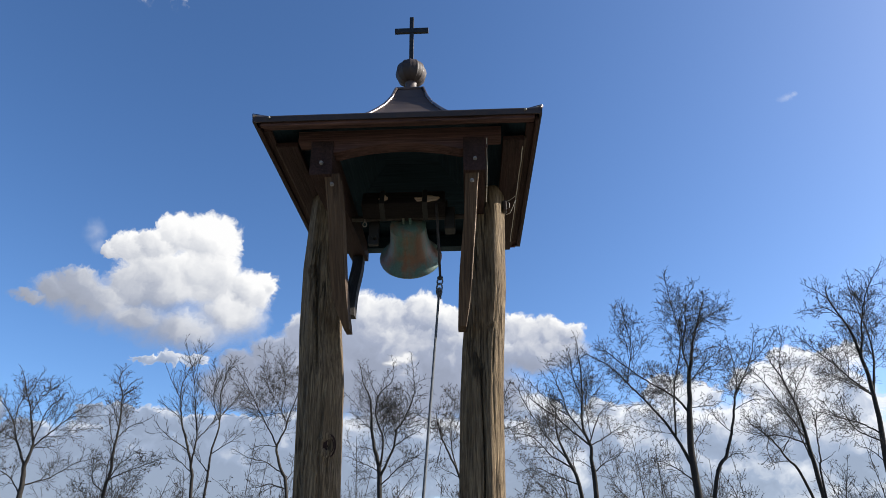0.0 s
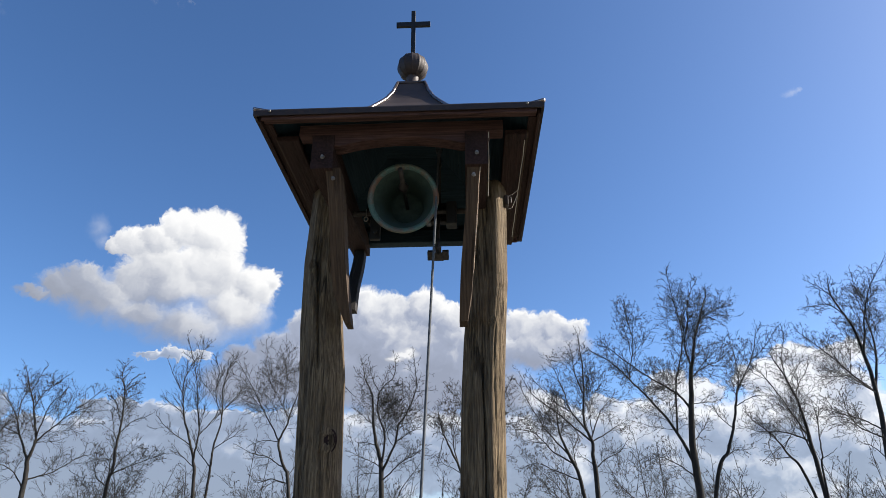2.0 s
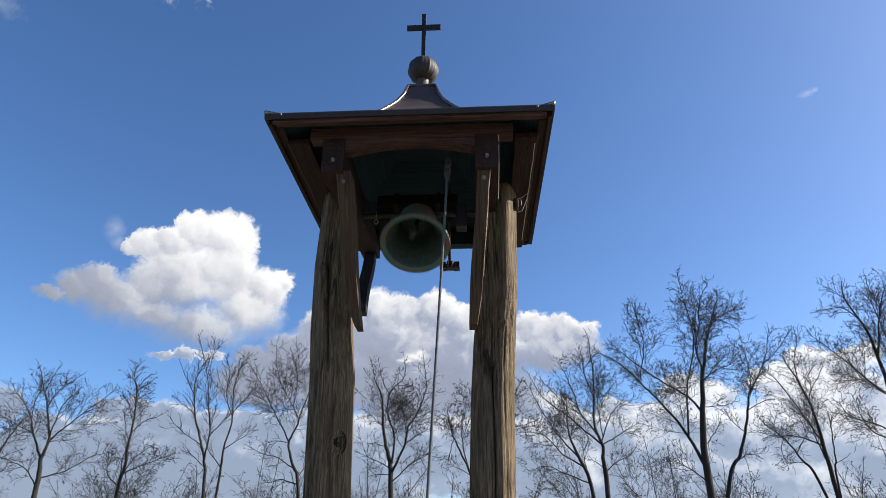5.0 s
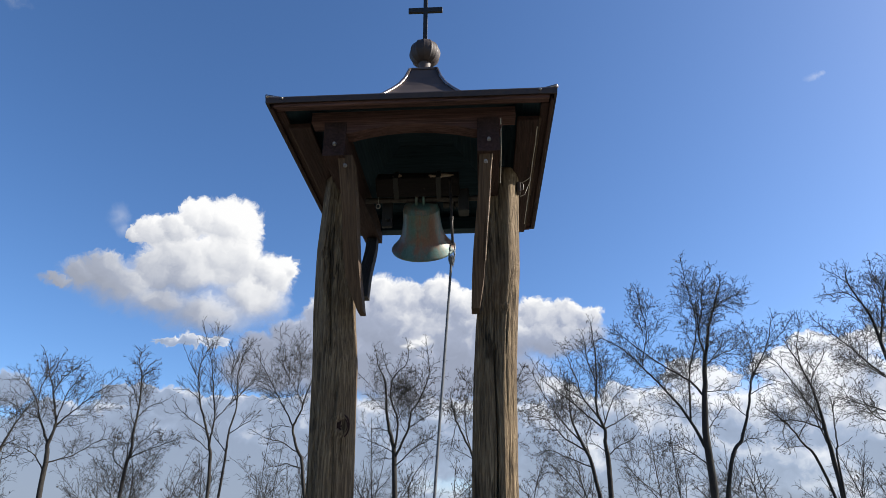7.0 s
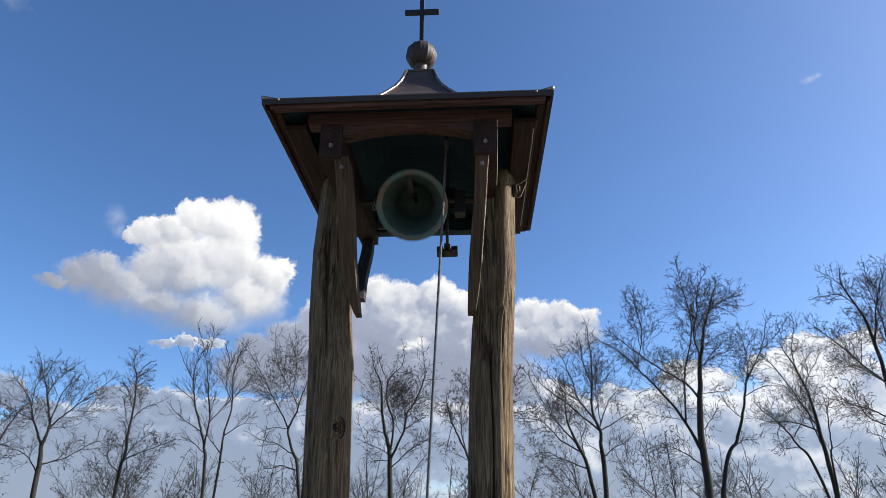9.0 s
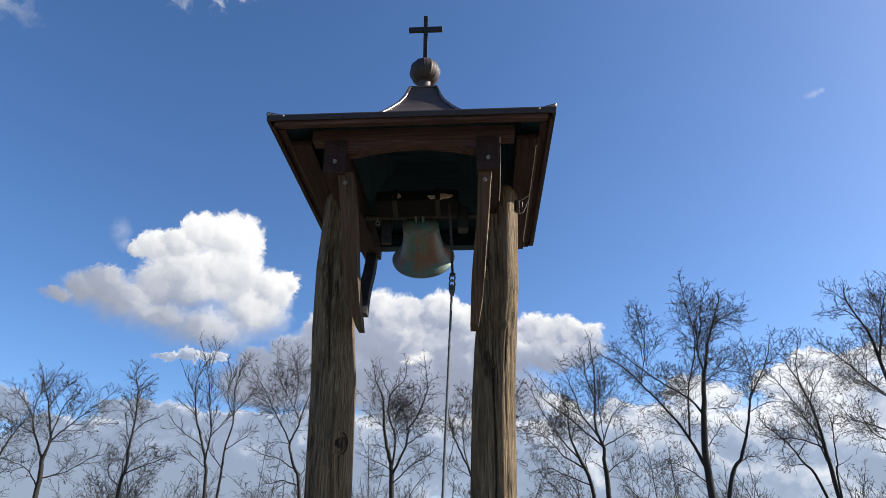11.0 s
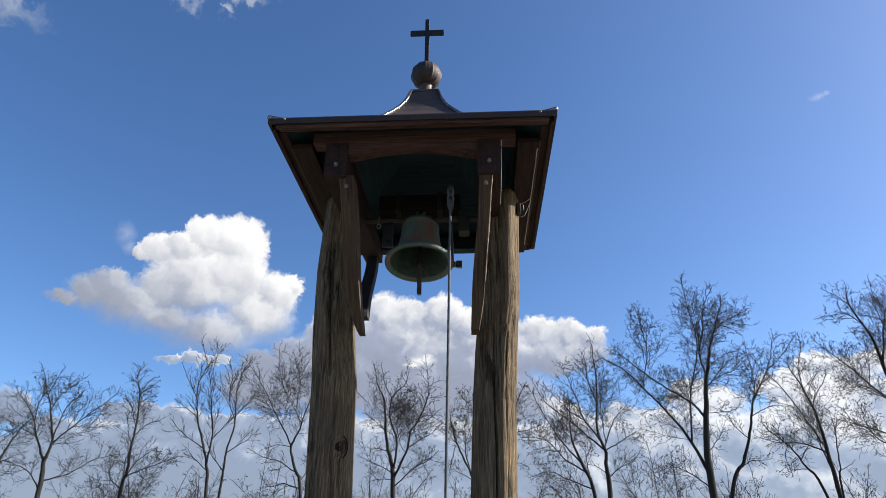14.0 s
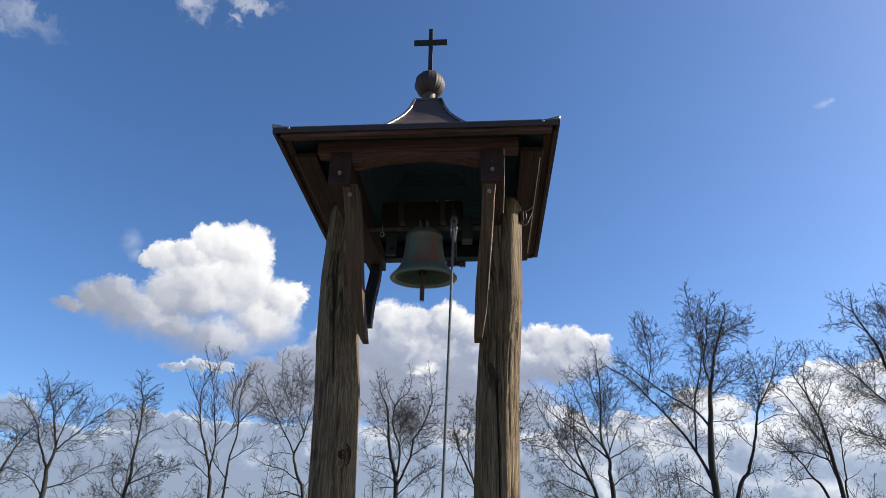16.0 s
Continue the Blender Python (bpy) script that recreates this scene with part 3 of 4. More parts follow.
    box(-0.058, -0.022, -0.02, 0.02, -0.025, 0.025, 0.004, bm, turn)
    box(0.022, 0.058, -0.02, 0.02, -0.025, 0.025, 0.004, bm, turn)
    box(-0.03, 0.03, -0.014, 0.014, -0.012, 0.03, 0.003, bm, turn)
    box(-0.016, -0.006, -0.012, 0.012, -0.050, 0.0, 0.002, bm, turn)
    box(0.008, 0.018, -0.012, 0.012, -0.046, 0.0, 0.002, bm, turn)
    part("clamp", bm, M_IRON, rear, "bolted iron clamp")
    # clapper, hung inside under the crown
    clapper = part("clapper", lathe(bmesh.new(), [(0.0, 0.0), (0.010, -0.004), (0.010, -0.18), (0.017, -0.20), (0.025, -0.222), (0.027, -0.238), (0.022, -0.256), (0.0125, -0.266), (0.0125, -0.408), (0.0, -0.410)], 20), M_IRON, swing, "rusty iron clapper", True)
    clapper.location = (0, 0, -0.062)
    return swing, clapper


# ---- rope ----
ROPE_LENGTH = 2.55


def build_rope():
    """Hangs from the arm's ring: an S-shaped hook, a knot and the laid rope below."""
    rope = thing("bell_rope", "grey laid rope knotted to an iron hook on the bell's arm", "rope")
    bm = bmesh.new()
    for k in range(2):
        loop = [2 * math.pi * i / 20 for i in range(21)]
        tube(bm, [(0.0145 * math.sin(q) * (1 - 0.15 * math.cos(q)), 0.006 * k * math.cos(q), -0.024 - 0.044 * k + 0.024 * math.cos(q)) for q in loop], 0.0045, 8)
    part("hook", bm, M_HOOK, rope, "S-shaped worn iron hook", True)
    bm = bmesh.new()
    for k in range(3):
        tube(bm, [((0.0125 - 0.002 * k) * math.cos(q), 0.012 * math.sin(q), -0.100 - 0.011 * k + 0.008 * math.sin(q + k)) for q in (2 * math.pi * i / 16 for i in range(17))], 0.0058, 8)
    tube(bm, [(0.005, -0.010, -0.080), (0.013, -0.013, -0.100), (0.005, -0.013, -0.126), (-0.010, -0.007, -0.140)], 0.0052, 8)
    tube(bm, [(0, 0, -0.075), (0, 0, -0.14)], 0.0085, 8)
    part("knot", bm, M_ROPE, rope, "rope knot", True)
    bm = bmesh.new()
    sides, step = 12, 0.0075
    n = int((ROPE_LENGTH - 0.10) / step)
    rings = []
    for i in range(n + 1):
        z = -0.10 - i * step
        twist = z / 0.055 * 2 * math.pi
        rings.append([bm.verts.new((r * math.cos(q), r * math.sin(q), z)) for q, r in ((2 * math.pi * j / sides, 0.0052 + 0.0014 * abs(math.cos((2 * math.pi * j / sides - twist / 3) * 1.5))) for j in range(sides))])
    for a, b in zip(rings, rings[1:]):
        for j in range(sides):
            bm.faces.new((a[j], a[(j + 1) % sides], b[(j + 1) % sides], b[j]))
    bm.faces.new(rings[0]); bm.faces.new(rings[-1][::-1])
    part("strand", bm, M_ROPE, rope, smooth=True)
    bm = bmesh.new()
    for k in range(2):
        tube(bm, [(0.012 * math.cos(q), 0.012 * math.sin(q), -ROPE_LENGTH - 0.012 * k) for q in (2 * math.pi * i / 12 for i in range(13))], 0.007, 8)
    part("end_knot", bm, M_ROPE, rope, "knotted rope end", True)
    return rope


# ---- trees ----
def ring_tube(verts, faces, line, radii, sides):
    """Adds a tapering branch to plain lists."""
    base = len(verts)
    side = None
    for i, p in enumerate(line):
        q, o = line[min(i + 1, len(line) - 1)], line[max(i - 1, 0)]
        along = (q - o).normalized()
        if side is None:
            side = along.orthogonal().normalized()
        side = (side - along * side.dot(along)).normalized()
        other = along.cross(side)
        for j in range(sides):
            a = 2 * math.pi * j / sides
            verts.append(tuple(p + radii[i] * (math.cos(a) * side + math.sin(a) * other)))
    for i in range(len(line) - 1):
        for j in range(sides):
            a, b = base + i * sides, base + (i + 1) * sides
            faces.append((a + j, a + (j + 1) % sides, b + (j + 1) % sides, b + j))


def plain_mesh(name, verts, faces, material, parent, label="", kind=""):
    data = bpy.data.meshes.new(name)
    data.from_pydata(verts, [], faces)
    data.materials.append(material)
    for p in data.polygons:
        p.use_smooth = True
    ob = new(name, data)
    ob.parent = parent
    return tagged(ob, label, kind=kind)


def grow_tree(x, y, girth, seed, label, stems, pods=0.0, pale=False, steep=False, dense=1.0):
    """stems: the trunk and then each limb, as a few places (x and height) from its root to its tip; girth: the trunk's radius at the ground."""
    rnd = random.Random(seed)
    tree = thing("bare_tree", label, "tree", "row of bare trees", m=Matrix.Translation((x, y, -0.12)))
    twigs, seeds = ([], []), ([], [])
    size = (y + 3.2) / 18.5  # far trees have longer, coarser twigs
    thin = 0.0049 * size

    def any_dir():
        return Vector((rnd.gauss(0, 1), rnd.gauss(0, 1), rnd.gauss(0, 1))).normalized()

    def pod(p):
        d = (any_dir() * 0.8 + Vector((0, 0, -0.8))).normalized()
        s = d.orthogonal().normalized()
        w, ln = rnd.uniform(0.012, 0.020) * size, rnd.uniform(0.045, 0.085) * size
        b = len(seeds[0])
        o = d.cross(s) * 0.006
        for q in (p, p + d * ln * 0.5 + s * w, p + d * ln, p + d * ln * 0.5 - s * w, p + d * ln * 0.5 + o):
            seeds[0].append(tuple(q))
        seeds[1].extend([(b, b + 1, b + 4), (b + 1, b + 2, b + 4), (b + 2, b + 3, b + 4), (b + 3, b, b + 4), (b, b + 3, b + 2, b + 1)])

    def at(line, t):
        n = len(line) - 1
        k = min(n - 1, int(t * n))
        return line[k].lerp(line[k + 1], t * n - k), (line[k + 1] - line[k]).normalized(), k

    def sprout(line, radii, length, level, start):
        """Side branches along a branch, on changing sides, shorter towards its tip."""
        step = (0.0, 0.098, 0.082, 0.085)[level] * size / dense
        count = int(length * (1 - start) / step + rnd.random())
        turn = rnd.uniform(0, 6.28)
        for c in range(count):
            t = min(0.995, start + (1 - start) * (c + rnd.uniform(0.1, 0.9)) / count)
            p, along, k = at(line, t)
            turn += 2.4 + rnd.uniform(-0.6, 0.6)
            side = along.orthogonal().normalized()
            out = side * math.cos(turn) + along.cross(side) * math.sin(turn)
            angle = radians(rnd.uniform(20, 42) if steep else rnd.uniform(32, 62))
            d = along * math.cos(angle) + out * math.sin(angle)
            d.z += 0.05
            if level == 1:
                ln = min(1.5 * size, length * 0.7) * rnd.uniform(0.25, 1.0) * (1.04 - 0.86 * t)
            else:
                ln = length * rnd.uniform(0.3, 0.68) * (1.1 - 0.45 * t)
            branch(p, d.normalized(), max(0.09 * size, ln), min(radii[k] * 0.7, thin * (0, 1.7, 1.15, 0.95)[level] * (0.6 + 0.5 * ln / size)), level + 1)

    def branch(p, d, length, r, level):
        n = (0, 0, 7, 4, 3)[level]
        bend = (0, 0, 0.22, 0.28, 0.30)[level] * (0.7 if steep else 1.0)
        line = [p.copy()]
        for i in range(n):
            d = (d + any_dir() * bend + Vector((0, 0, 0.03))).normalized()
            p = p + d * (length / n)
            line.append(p.copy())
        r = max(r, thin * 0.85)
        radii = [r + (thin * 0.72 - r) * (i / n) for i in range(n + 1)]
        ring_tube(twigs[0], twigs[1], line, radii, 4 if level == 2 else 3)
        if level >= 3 and rnd.random() < pods:
            for _ in range(rnd.randint(1, 2)):
                pod(line[rnd.randint(n - 1, n)])
        if level < 4 and length > 0.14 * size:
            sprout(line, radii, length, level, 0.14)

    wood = []  # places and radii of all stems so far
    for i, stem in enumerate(stems):
        places = [Vector((a, 0.0, b)) for a, b in stem]
        places[-1] = places[-2].lerp(places[-1], 0.84)  # fine twigs make up the rest
        reach = (places[-1] - places[0]).length
        lean = 0.0
        joint = None
        if i:
            joint = min(wood, key=lambda q: (q[0].x - places[0].x) ** 2 + (q[0].z - places[0].z) ** 2)
            lean = rnd.choice((-1, 1)) * rnd.uniform(0.12, 0.5) * reach
            places[0] = joint[0].copy()
        else:
            lean = rnd.uniform(-0.05, 0.05) * reach
        for j, p in enumerate(places[1:], 1):
            p.y = places[0].y + lean * (j / (len(places) - 1)) ** 1.2
        ends = [places[0] * 2 - places[1]] + places + [places[-1] * 2 - places[-2]]
        line, drift = [], Vector((0, 0, 0))
        for j in range(1, len(ends) - 2):
            a, b, c, d = ends[j - 1:j + 3]
            for m in range(6):
                t = m / 6
                line.append(0.5 * (2 * b + (c - a) * t + (2 * a - 5 * b + 4 * c - d) * t * t + (3 * b - a - 3 * c + d) * t ** 3))
        line.append(places[-1])
        for p in line[2:]:
            drift = drift * 0.75 + any_dir() * 0.016 * size
            p += drift
        length = sum((q - p).length for p, q in zip(line, line[1:]))
        r = girth * 0.52 if not i else min(joint[1] * 0.74, 0.0100 * length + 0.005)
        n = len(line) - 1
        radii = [max(thin * 0.9, r + (thin * 1.1 - r) * (j / n) ** (0.75 if i else 0.82)) for j in range(n + 1)]
        wood += list(zip(line, radii))
        stuff = ([], [])
        ring_tube(stuff[0], stuff[1], line, radii, 10 if not i else 7)
        plain_mesh("limb" if i else "trunk", stuff[0], stuff[1], M_BARK, tree, "" if i else "grey-brown trunk")
        sprout(line, radii, length, 1, 0.16 if i else 0.52)
    plain_mesh("crown", twigs[0], twigs[1], M_TWIG_PALE if pale else M_TWIG, tree, "leafless twigs", "stuff")
    if seeds[0]:
        plain_mesh("seed_pod", seeds[0], seeds[1], M_POD, tree, "dry brown seed pods", "stuff")
    return tree


def build_trees():
    grow_tree(6.51, 15.27, 0.24, 19, "large dark bare tree with a wide crown and pods",
              [[(-0.09, 0.0), (0.0, 3.29), (0.1, 4.79), (0.25, 5.72), (0.5, 6.69), (0.71, 7.46), (1.12, 8.33), (1.32, 8.97)],
               [(-0.0, 3.75), (-0.45, 4.91), (-1.17, 6.05), (-1.71, 6.88), (-2.49, 7.64)],
               [(-1.28, 6.32), (-1.07, 7.25), (-1.18, 8.0), (-1.45, 8.69)],
               [(0.14, 5.17), (-0.22, 5.72), (-0.83, 6.21), (-1.69, 7.05), (-2.1, 7.75)],
               [(-0.24, 4.48), (-0.17, 5.83), (0.07, 7.03), (-0.15, 8.22), (-0.44, 8.96)],
               [(0.04, 6.87), (0.32, 7.63), (0.47, 8.43), (0.39, 9.26)],
               [(0.35, 6.04), (0.78, 6.38), (1.37, 6.66), (2.01, 7.15)],
               [(0.72, 7.51), (1.03, 7.93), (1.66, 8.36), (2.34, 8.72)],
               [(0.42, 6.45), (0.28, 7.03), (0.46, 7.69), (0.54, 8.34), (0.93, 9.14)],
               [(0.17, 4.11), (0.44, 4.63), (0.82, 5.09)],
               [(-0.05, 3.32), (-0.46, 3.63), (-0.95, 3.82), (-1.58, 3.63)],
               [(0.24, 5.32), (0.67, 5.28), (1.15, 5.4)],
               [(-0.14, 5.85), (-0.57, 5.8), (-0.98, 5.69)]],
              pods=0.34, dense=1.1)
    grow_tree(7.3, 16.0, 0.13, 23, "slender dark bare tree with forked leaning stem",
              [[(-0.87, 0.0), (0.0, 3.4), (0.45, 4.1), (0.79, 4.89), (1.11, 5.79), (1.36, 6.14), (1.88, 7.05), (2.28, 8.13)],
               [(1.17, 5.95), (1.36, 6.49), (1.45, 7.23), (1.55, 7.94)],
               [(1.76, 6.74), (2.23, 7.22), (2.52, 7.75)],
               [(1.0, 5.42), (1.38, 5.58), (1.87, 5.63)],
               [(0.73, 4.75), (0.4, 5.07), (0.16, 5.47)],
               [(0.33, 3.91), (0.84, 4.14), (1.28, 4.02)]],
              pods=0.34, dense=1.1)
    grow_tree(4.36, 18.43, 0.19, 18, "bare tree forking at mid height",
              [[(-0.0, 0.0), (-0.0, 3.58), (0.0, 4.14), (-0.02, 4.73), (-0.2, 5.31), (-0.15, 6.42), (-0.13, 7.57), (-0.18, 8.48)],
               [(-0.01, 4.69), (-0.56, 5.22), (-1.07, 5.86), (-1.76, 6.52), (-2.3, 7.75)],
               [(-0.09, 4.96), (-0.55, 5.73), (-0.7, 6.51), (-0.9, 7.32), (-1.13, 8.08)],
               [(-0.52, 5.68), (-1.1, 6.01), (-1.57, 6.52), (-2.01, 7.0)],
               [(-0.02, 4.82), (0.37, 5.67), (0.66, 5.99), (1.04, 6.49)],
               [(0.06, 4.99), (0.0, 5.86), (0.1, 6.8), (0.32, 7.67)],
               [(-0.14, 6.32), (-0.39, 6.99), (-0.39, 7.67), (-0.42, 8.18)],
               [(0.09, 4.78), (0.61, 5.05), (1.0, 5.28), (1.59, 5.38)],
               [(0.06, 3.89), (0.38, 4.14), (0.85, 4.4), (1.2, 4.87)],
               [(-0.03, 3.99), (-0.42, 4.22), (-0.83, 4.26)]],
              pods=0.2, dense=1.0)
    grow_tree(4.12, 20.0, 0.17, 24, "bare many-stemmed tree hung with dry pods",
              [[(0.57, 0.0), (-0.0, 3.68), (-0.37, 4.63), (-0.59, 5.29), (-0.58, 6.16), (-0.64, 6.86)],
               [(-0.34, 4.54), (-0.91, 5.19), (-1.27, 5.67), (-1.74, 6.5), (-1.95, 7.07)],
               [(-0.19, 4.08), (-0.82, 4.63), (-1.26, 5.19), (-1.84, 5.48), (-2.43, 5.54)],
               [(-0.11, 3.9), (-0.12, 4.63), (0.1, 5.19), (-0.14, 5.77)],
               [(-0.09, 3.79), (-0.77, 3.98), (-1.43, 4.26), (-2.11, 4.07)],
               [(-0.58, 5.19), (-0.33, 5.77), (-0.18, 6.36)]],
              pods=0.42, dense=1.05)
    grow_tree(10.36, 16.37, 0.16, 20, "slender bare tree leaning aside",
              [[(0.01, 0.0), (-0.0, 3.46), (-0.01, 4.68), (-0.09, 5.7), (-0.37, 6.64), (-0.55, 7.24)],
               [(-0.04, 4.47), (-0.32, 4.97), (-0.6, 5.47), (-1.19, 6.41), (-1.54, 6.65)],
               [(-0.09, 5.67), (0.08, 6.08), (0.36, 6.45), (0.57, 7.06)],
               [(-0.21, 6.17), (-0.35, 6.8), (-0.18, 7.42), (-0.3, 7.9)],
               [(0.0, 4.31), (-0.62, 4.67), (-1.22, 4.75), (-1.85, 5.05)],
               [(-0.01, 3.88), (-0.1, 4.65), (-0.01, 5.37), (0.2, 5.7)],
               [(-0.38, 6.61), (0.02, 6.97), (0.27, 7.32)]],
              pods=0.22, dense=1.05)
    grow_tree(10.21, 17.0, 0.1, 25, "young bare tree with arching branches",
              [[(0.76, 0.0), (-0.0, 3.46), (-0.33, 4.06), (-0.65, 4.62), (-1.09, 5.01), (-1.46, 5.46)],
               [(-0.28, 3.95), (-0.76, 3.95), (-1.2, 3.76)],
               [(-0.45, 4.23), (-0.08, 4.75), (0.1, 5.16)],
               [(-0.68, 4.65), (-0.93, 4.26), (-0.96, 3.64)]],
              pods=0.2, dense=1.0)
    grow_tree(10.29, 16.0, 0.07, 26, "thin bare sapling with arching twigs",
              [[(-0.25, 0.0), (-0.0, 3.37), (0.1, 3.92), (0.19, 4.6), (0.24, 4.99), (0.53, 5.25)],
               [(0.09, 3.84), (0.34, 3.96), (0.7, 4.17)],
               [(0.23, 4.83), (0.19, 5.14), (0.07, 5.3)]],
              pods=0.1, dense=0.6)
    grow_tree(10.2, 12.9, 0.17, 21, "bare tree with several leaning stems",
              [[(-0.11, 0.0), (0.0, 3.11), (0.12, 4.52), (0.12, 5.96), (-0.03, 6.77), (-0.33, 7.48), (-0.33, 8.08)],
               [(0.16, 6.03), (0.2, 6.77), (0.29, 7.44), (0.72, 8.33)],
               [(0.12, 4.99), (-0.29, 5.61), (-0.49, 6.1), (-0.77, 6.62), (-0.94, 6.95)],
               [(0.24, 4.92), (-0.38, 5.3), (-0.95, 5.4), (-1.54, 5.46)],
               [(0.13, 4.13), (-0.33, 4.42), (-0.95, 4.65), (-1.48, 4.9)],
               [(0.09, 3.94), (-0.51, 4.16), (-0.86, 4.52), (-0.99, 4.99)],
               [(-0.12, 6.99), (-0.47, 7.22), (-0.98, 7.18), (-1.46, 7.04)],
               [(-0.33, 7.45), (-0.52, 7.84), (-0.86, 8.16)],
               [(0.14, 5.05), (0.65, 6.31), (0.87, 7.51), (0.92, 8.38)],
               [(0.21, 7.06), (0.05, 7.6), (-0.01, 8.15)],
               [(0.02, 3.38), (-0.31, 3.75), (-0.78, 3.88)]],
              pods=0.30, dense=1.05)
    grow_tree(-14.84, 19.17, 0.2, 11, "bare spreading tree with a mossy trunk",
              [[(0.19, 0.0), (-0.0, 3.52), (-0.12, 4.39), (-0.07, 4.71), (-0.01, 5.15), (-0.32, 6.14), (-0.67, 6.95), (-1.28, 8.13)],
               [(-0.02, 5.11), (0.45, 5.64), (0.8, 6.13), (1.38, 6.74), (1.67, 7.3)],
               [(-0.36, 6.28), (-0.19, 6.85), (0.13, 7.26), (0.5, 7.64)],
               [(-0.16, 4.52), (-0.73, 5.38), (-1.19, 6.04), (-1.98, 6.85), (-2.74, 7.49)],
               [(-1.09, 5.94), (-1.26, 6.75), (-1.33, 7.27), (-1.8, 8.02)],
               [(-0.7, 5.34), (-1.41, 5.74), (-2.16, 6.08)],
               [(-0.01, 5.05), (0.56, 5.11), (0.99, 5.28)],
               [(0.04, 5.4), (0.27, 6.13), (0.67, 6.6), (0.98, 7.05)],
               [(0.02, 3.78), (0.55, 4.07), (1.26, 4.6), (2.06, 4.9)],
               [(0.03, 3.63), (-0.49, 4.11), (-1.02, 4.37), (-1.76, 4.55)],
               [(-0.61, 6.81), (-0.54, 7.48), (-0.41, 8.01)],
               [(0.8, 6.13), (1.4, 6.27), (1.9, 6.47)]],
              pods=0.06, dense=1.05, pale=True)
    grow_tree(-14.12, 23.13, 0.17, 12, "slender bare tree with forked stems",
              [[(-0.1, 0.0), (0.0, 3.9), (0.04, 4.54), (0.02, 5.65), (0.06, 6.72), (-0.07, 7.62), (-0.31, 8.35), (-0.26, 8.93)],
               [(-0.06, 7.58), (0.33, 7.94), (1.03, 7.93)],
               [(-0.09, 7.7), (0.15, 8.3), (0.58, 8.65)],
               [(-0.0, 5.94), (0.62, 6.42), (1.65, 6.7)],
               [(0.17, 4.29), (0.46, 4.98), (1.02, 5.36), (1.58, 5.27)],
               [(0.1, 4.37), (0.81, 4.65), (1.66, 4.87), (2.48, 4.94)],
               [(0.02, 5.65), (-0.47, 6.38), (-0.91, 7.08)],
               [(0.04, 4.05), (-0.23, 4.87), (-0.37, 5.65), (-0.92, 6.22)],
               [(-0.02, 3.9), (-0.67, 4.32), (-1.02, 4.98), (-1.29, 5.76)],
               [(0.02, 6.38), (-0.21, 7.15), (-0.46, 7.7)]],
              pods=0.08, dense=1.15, pale=True)
    grow_tree(-10.07, 21.76, 0.15, 13, "slender bare tree with steep pale twigs",
              [[(0.19, 0.0), (0.0, 3.8), (-0.11, 4.67), (-0.4, 5.55), (-0.76, 6.41), (-0.89, 7.24), (-0.86, 8.11), (-0.37, 8.86)],
               [(-0.88, 7.19), (-1.22, 7.77), (-1.75, 8.78)],
               [(-0.12, 4.71), (0.06, 5.76), (0.05, 6.63), (0.04, 7.64), (-0.43, 9.49)],
               [(0.07, 7.64), (-0.04, 8.57), (-0.02, 9.49)],
               [(0.05, 5.66), (0.48, 6.24), (1.05, 7.01), (1.6, 7.52)],
               [(-0.75, 6.37), (-1.35, 6.86), (-2.27, 7.38)],
               [(-0.29, 5.19), (-1.03, 5.76), (-1.66, 6.42)],
               [(-0.08, 4.41), (-0.77, 4.98), (-1.42, 5.19)],
               [(-0.82, 7.88), (-0.83, 8.46), (-0.5, 9.05)]],
              pale=True, steep=True, dense=0.85)
    grow_tree(-9.39, 21.3, 0.11, 27, "slender bare tree with steep pale twigs",
              [[(-0.08, 0.0), (0.0, 3.77), (0.07, 5.07), (0.18, 6.28), (0.07, 7.31), (0.21, 8.17), (0.57, 8.91)],
               [(0.19, 6.39), (0.52, 7.04), (0.92, 7.75)],
               [(0.1, 5.13), (0.74, 5.58), (1.15, 6.11)],
               [(0.06, 4.36), (-0.54, 5.07), (-0.8, 5.79)],
               [(0.18, 6.28), (-0.14, 7.2), (-0.08, 7.99), (-0.29, 8.68)]],
              pale=True, steep=True, dense=0.85)
    grow_tree(-7.03, 23.88, 0.16, 14, "leaning bare tree with pale twigs",
              [[(0.63, 0.0), (-0.0, 4.0), (-0.3, 4.76), (-0.54, 5.61), (-0.27, 6.22), (-0.1, 6.97), (0.2, 8.13), (0.02, 9.13)],
               [(-0.56, 5.63), (-1.17, 6.88), (-1.73, 7.94), (-2.65, 9.28)],
               [(-0.18, 6.57), (-0.55, 7.21), (-1.05, 7.94), (-1.55, 8.89), (-1.81, 10.58)],
               [(-0.52, 7.16), (-0.53, 8.13), (-0.82, 9.14), (-1.25, 10.04)],
               [(-0.25, 4.6), (-0.87, 4.98), (-1.54, 5.18), (-2.22, 5.58)],
               [(-0.56, 5.65), (-1.31, 5.63), (-1.8, 5.36)],
               [(-0.03, 4.08), (-0.78, 4.23), (-1.35, 4.14), (-1.99, 4.53)],
               [(-1.24, 7.05), (-1.8, 7.17), (-2.23, 7.41)],
               [(0.0, 4.17), (0.26, 4.87), (0.36, 5.77)]],
              pale=True, dense=1.05)
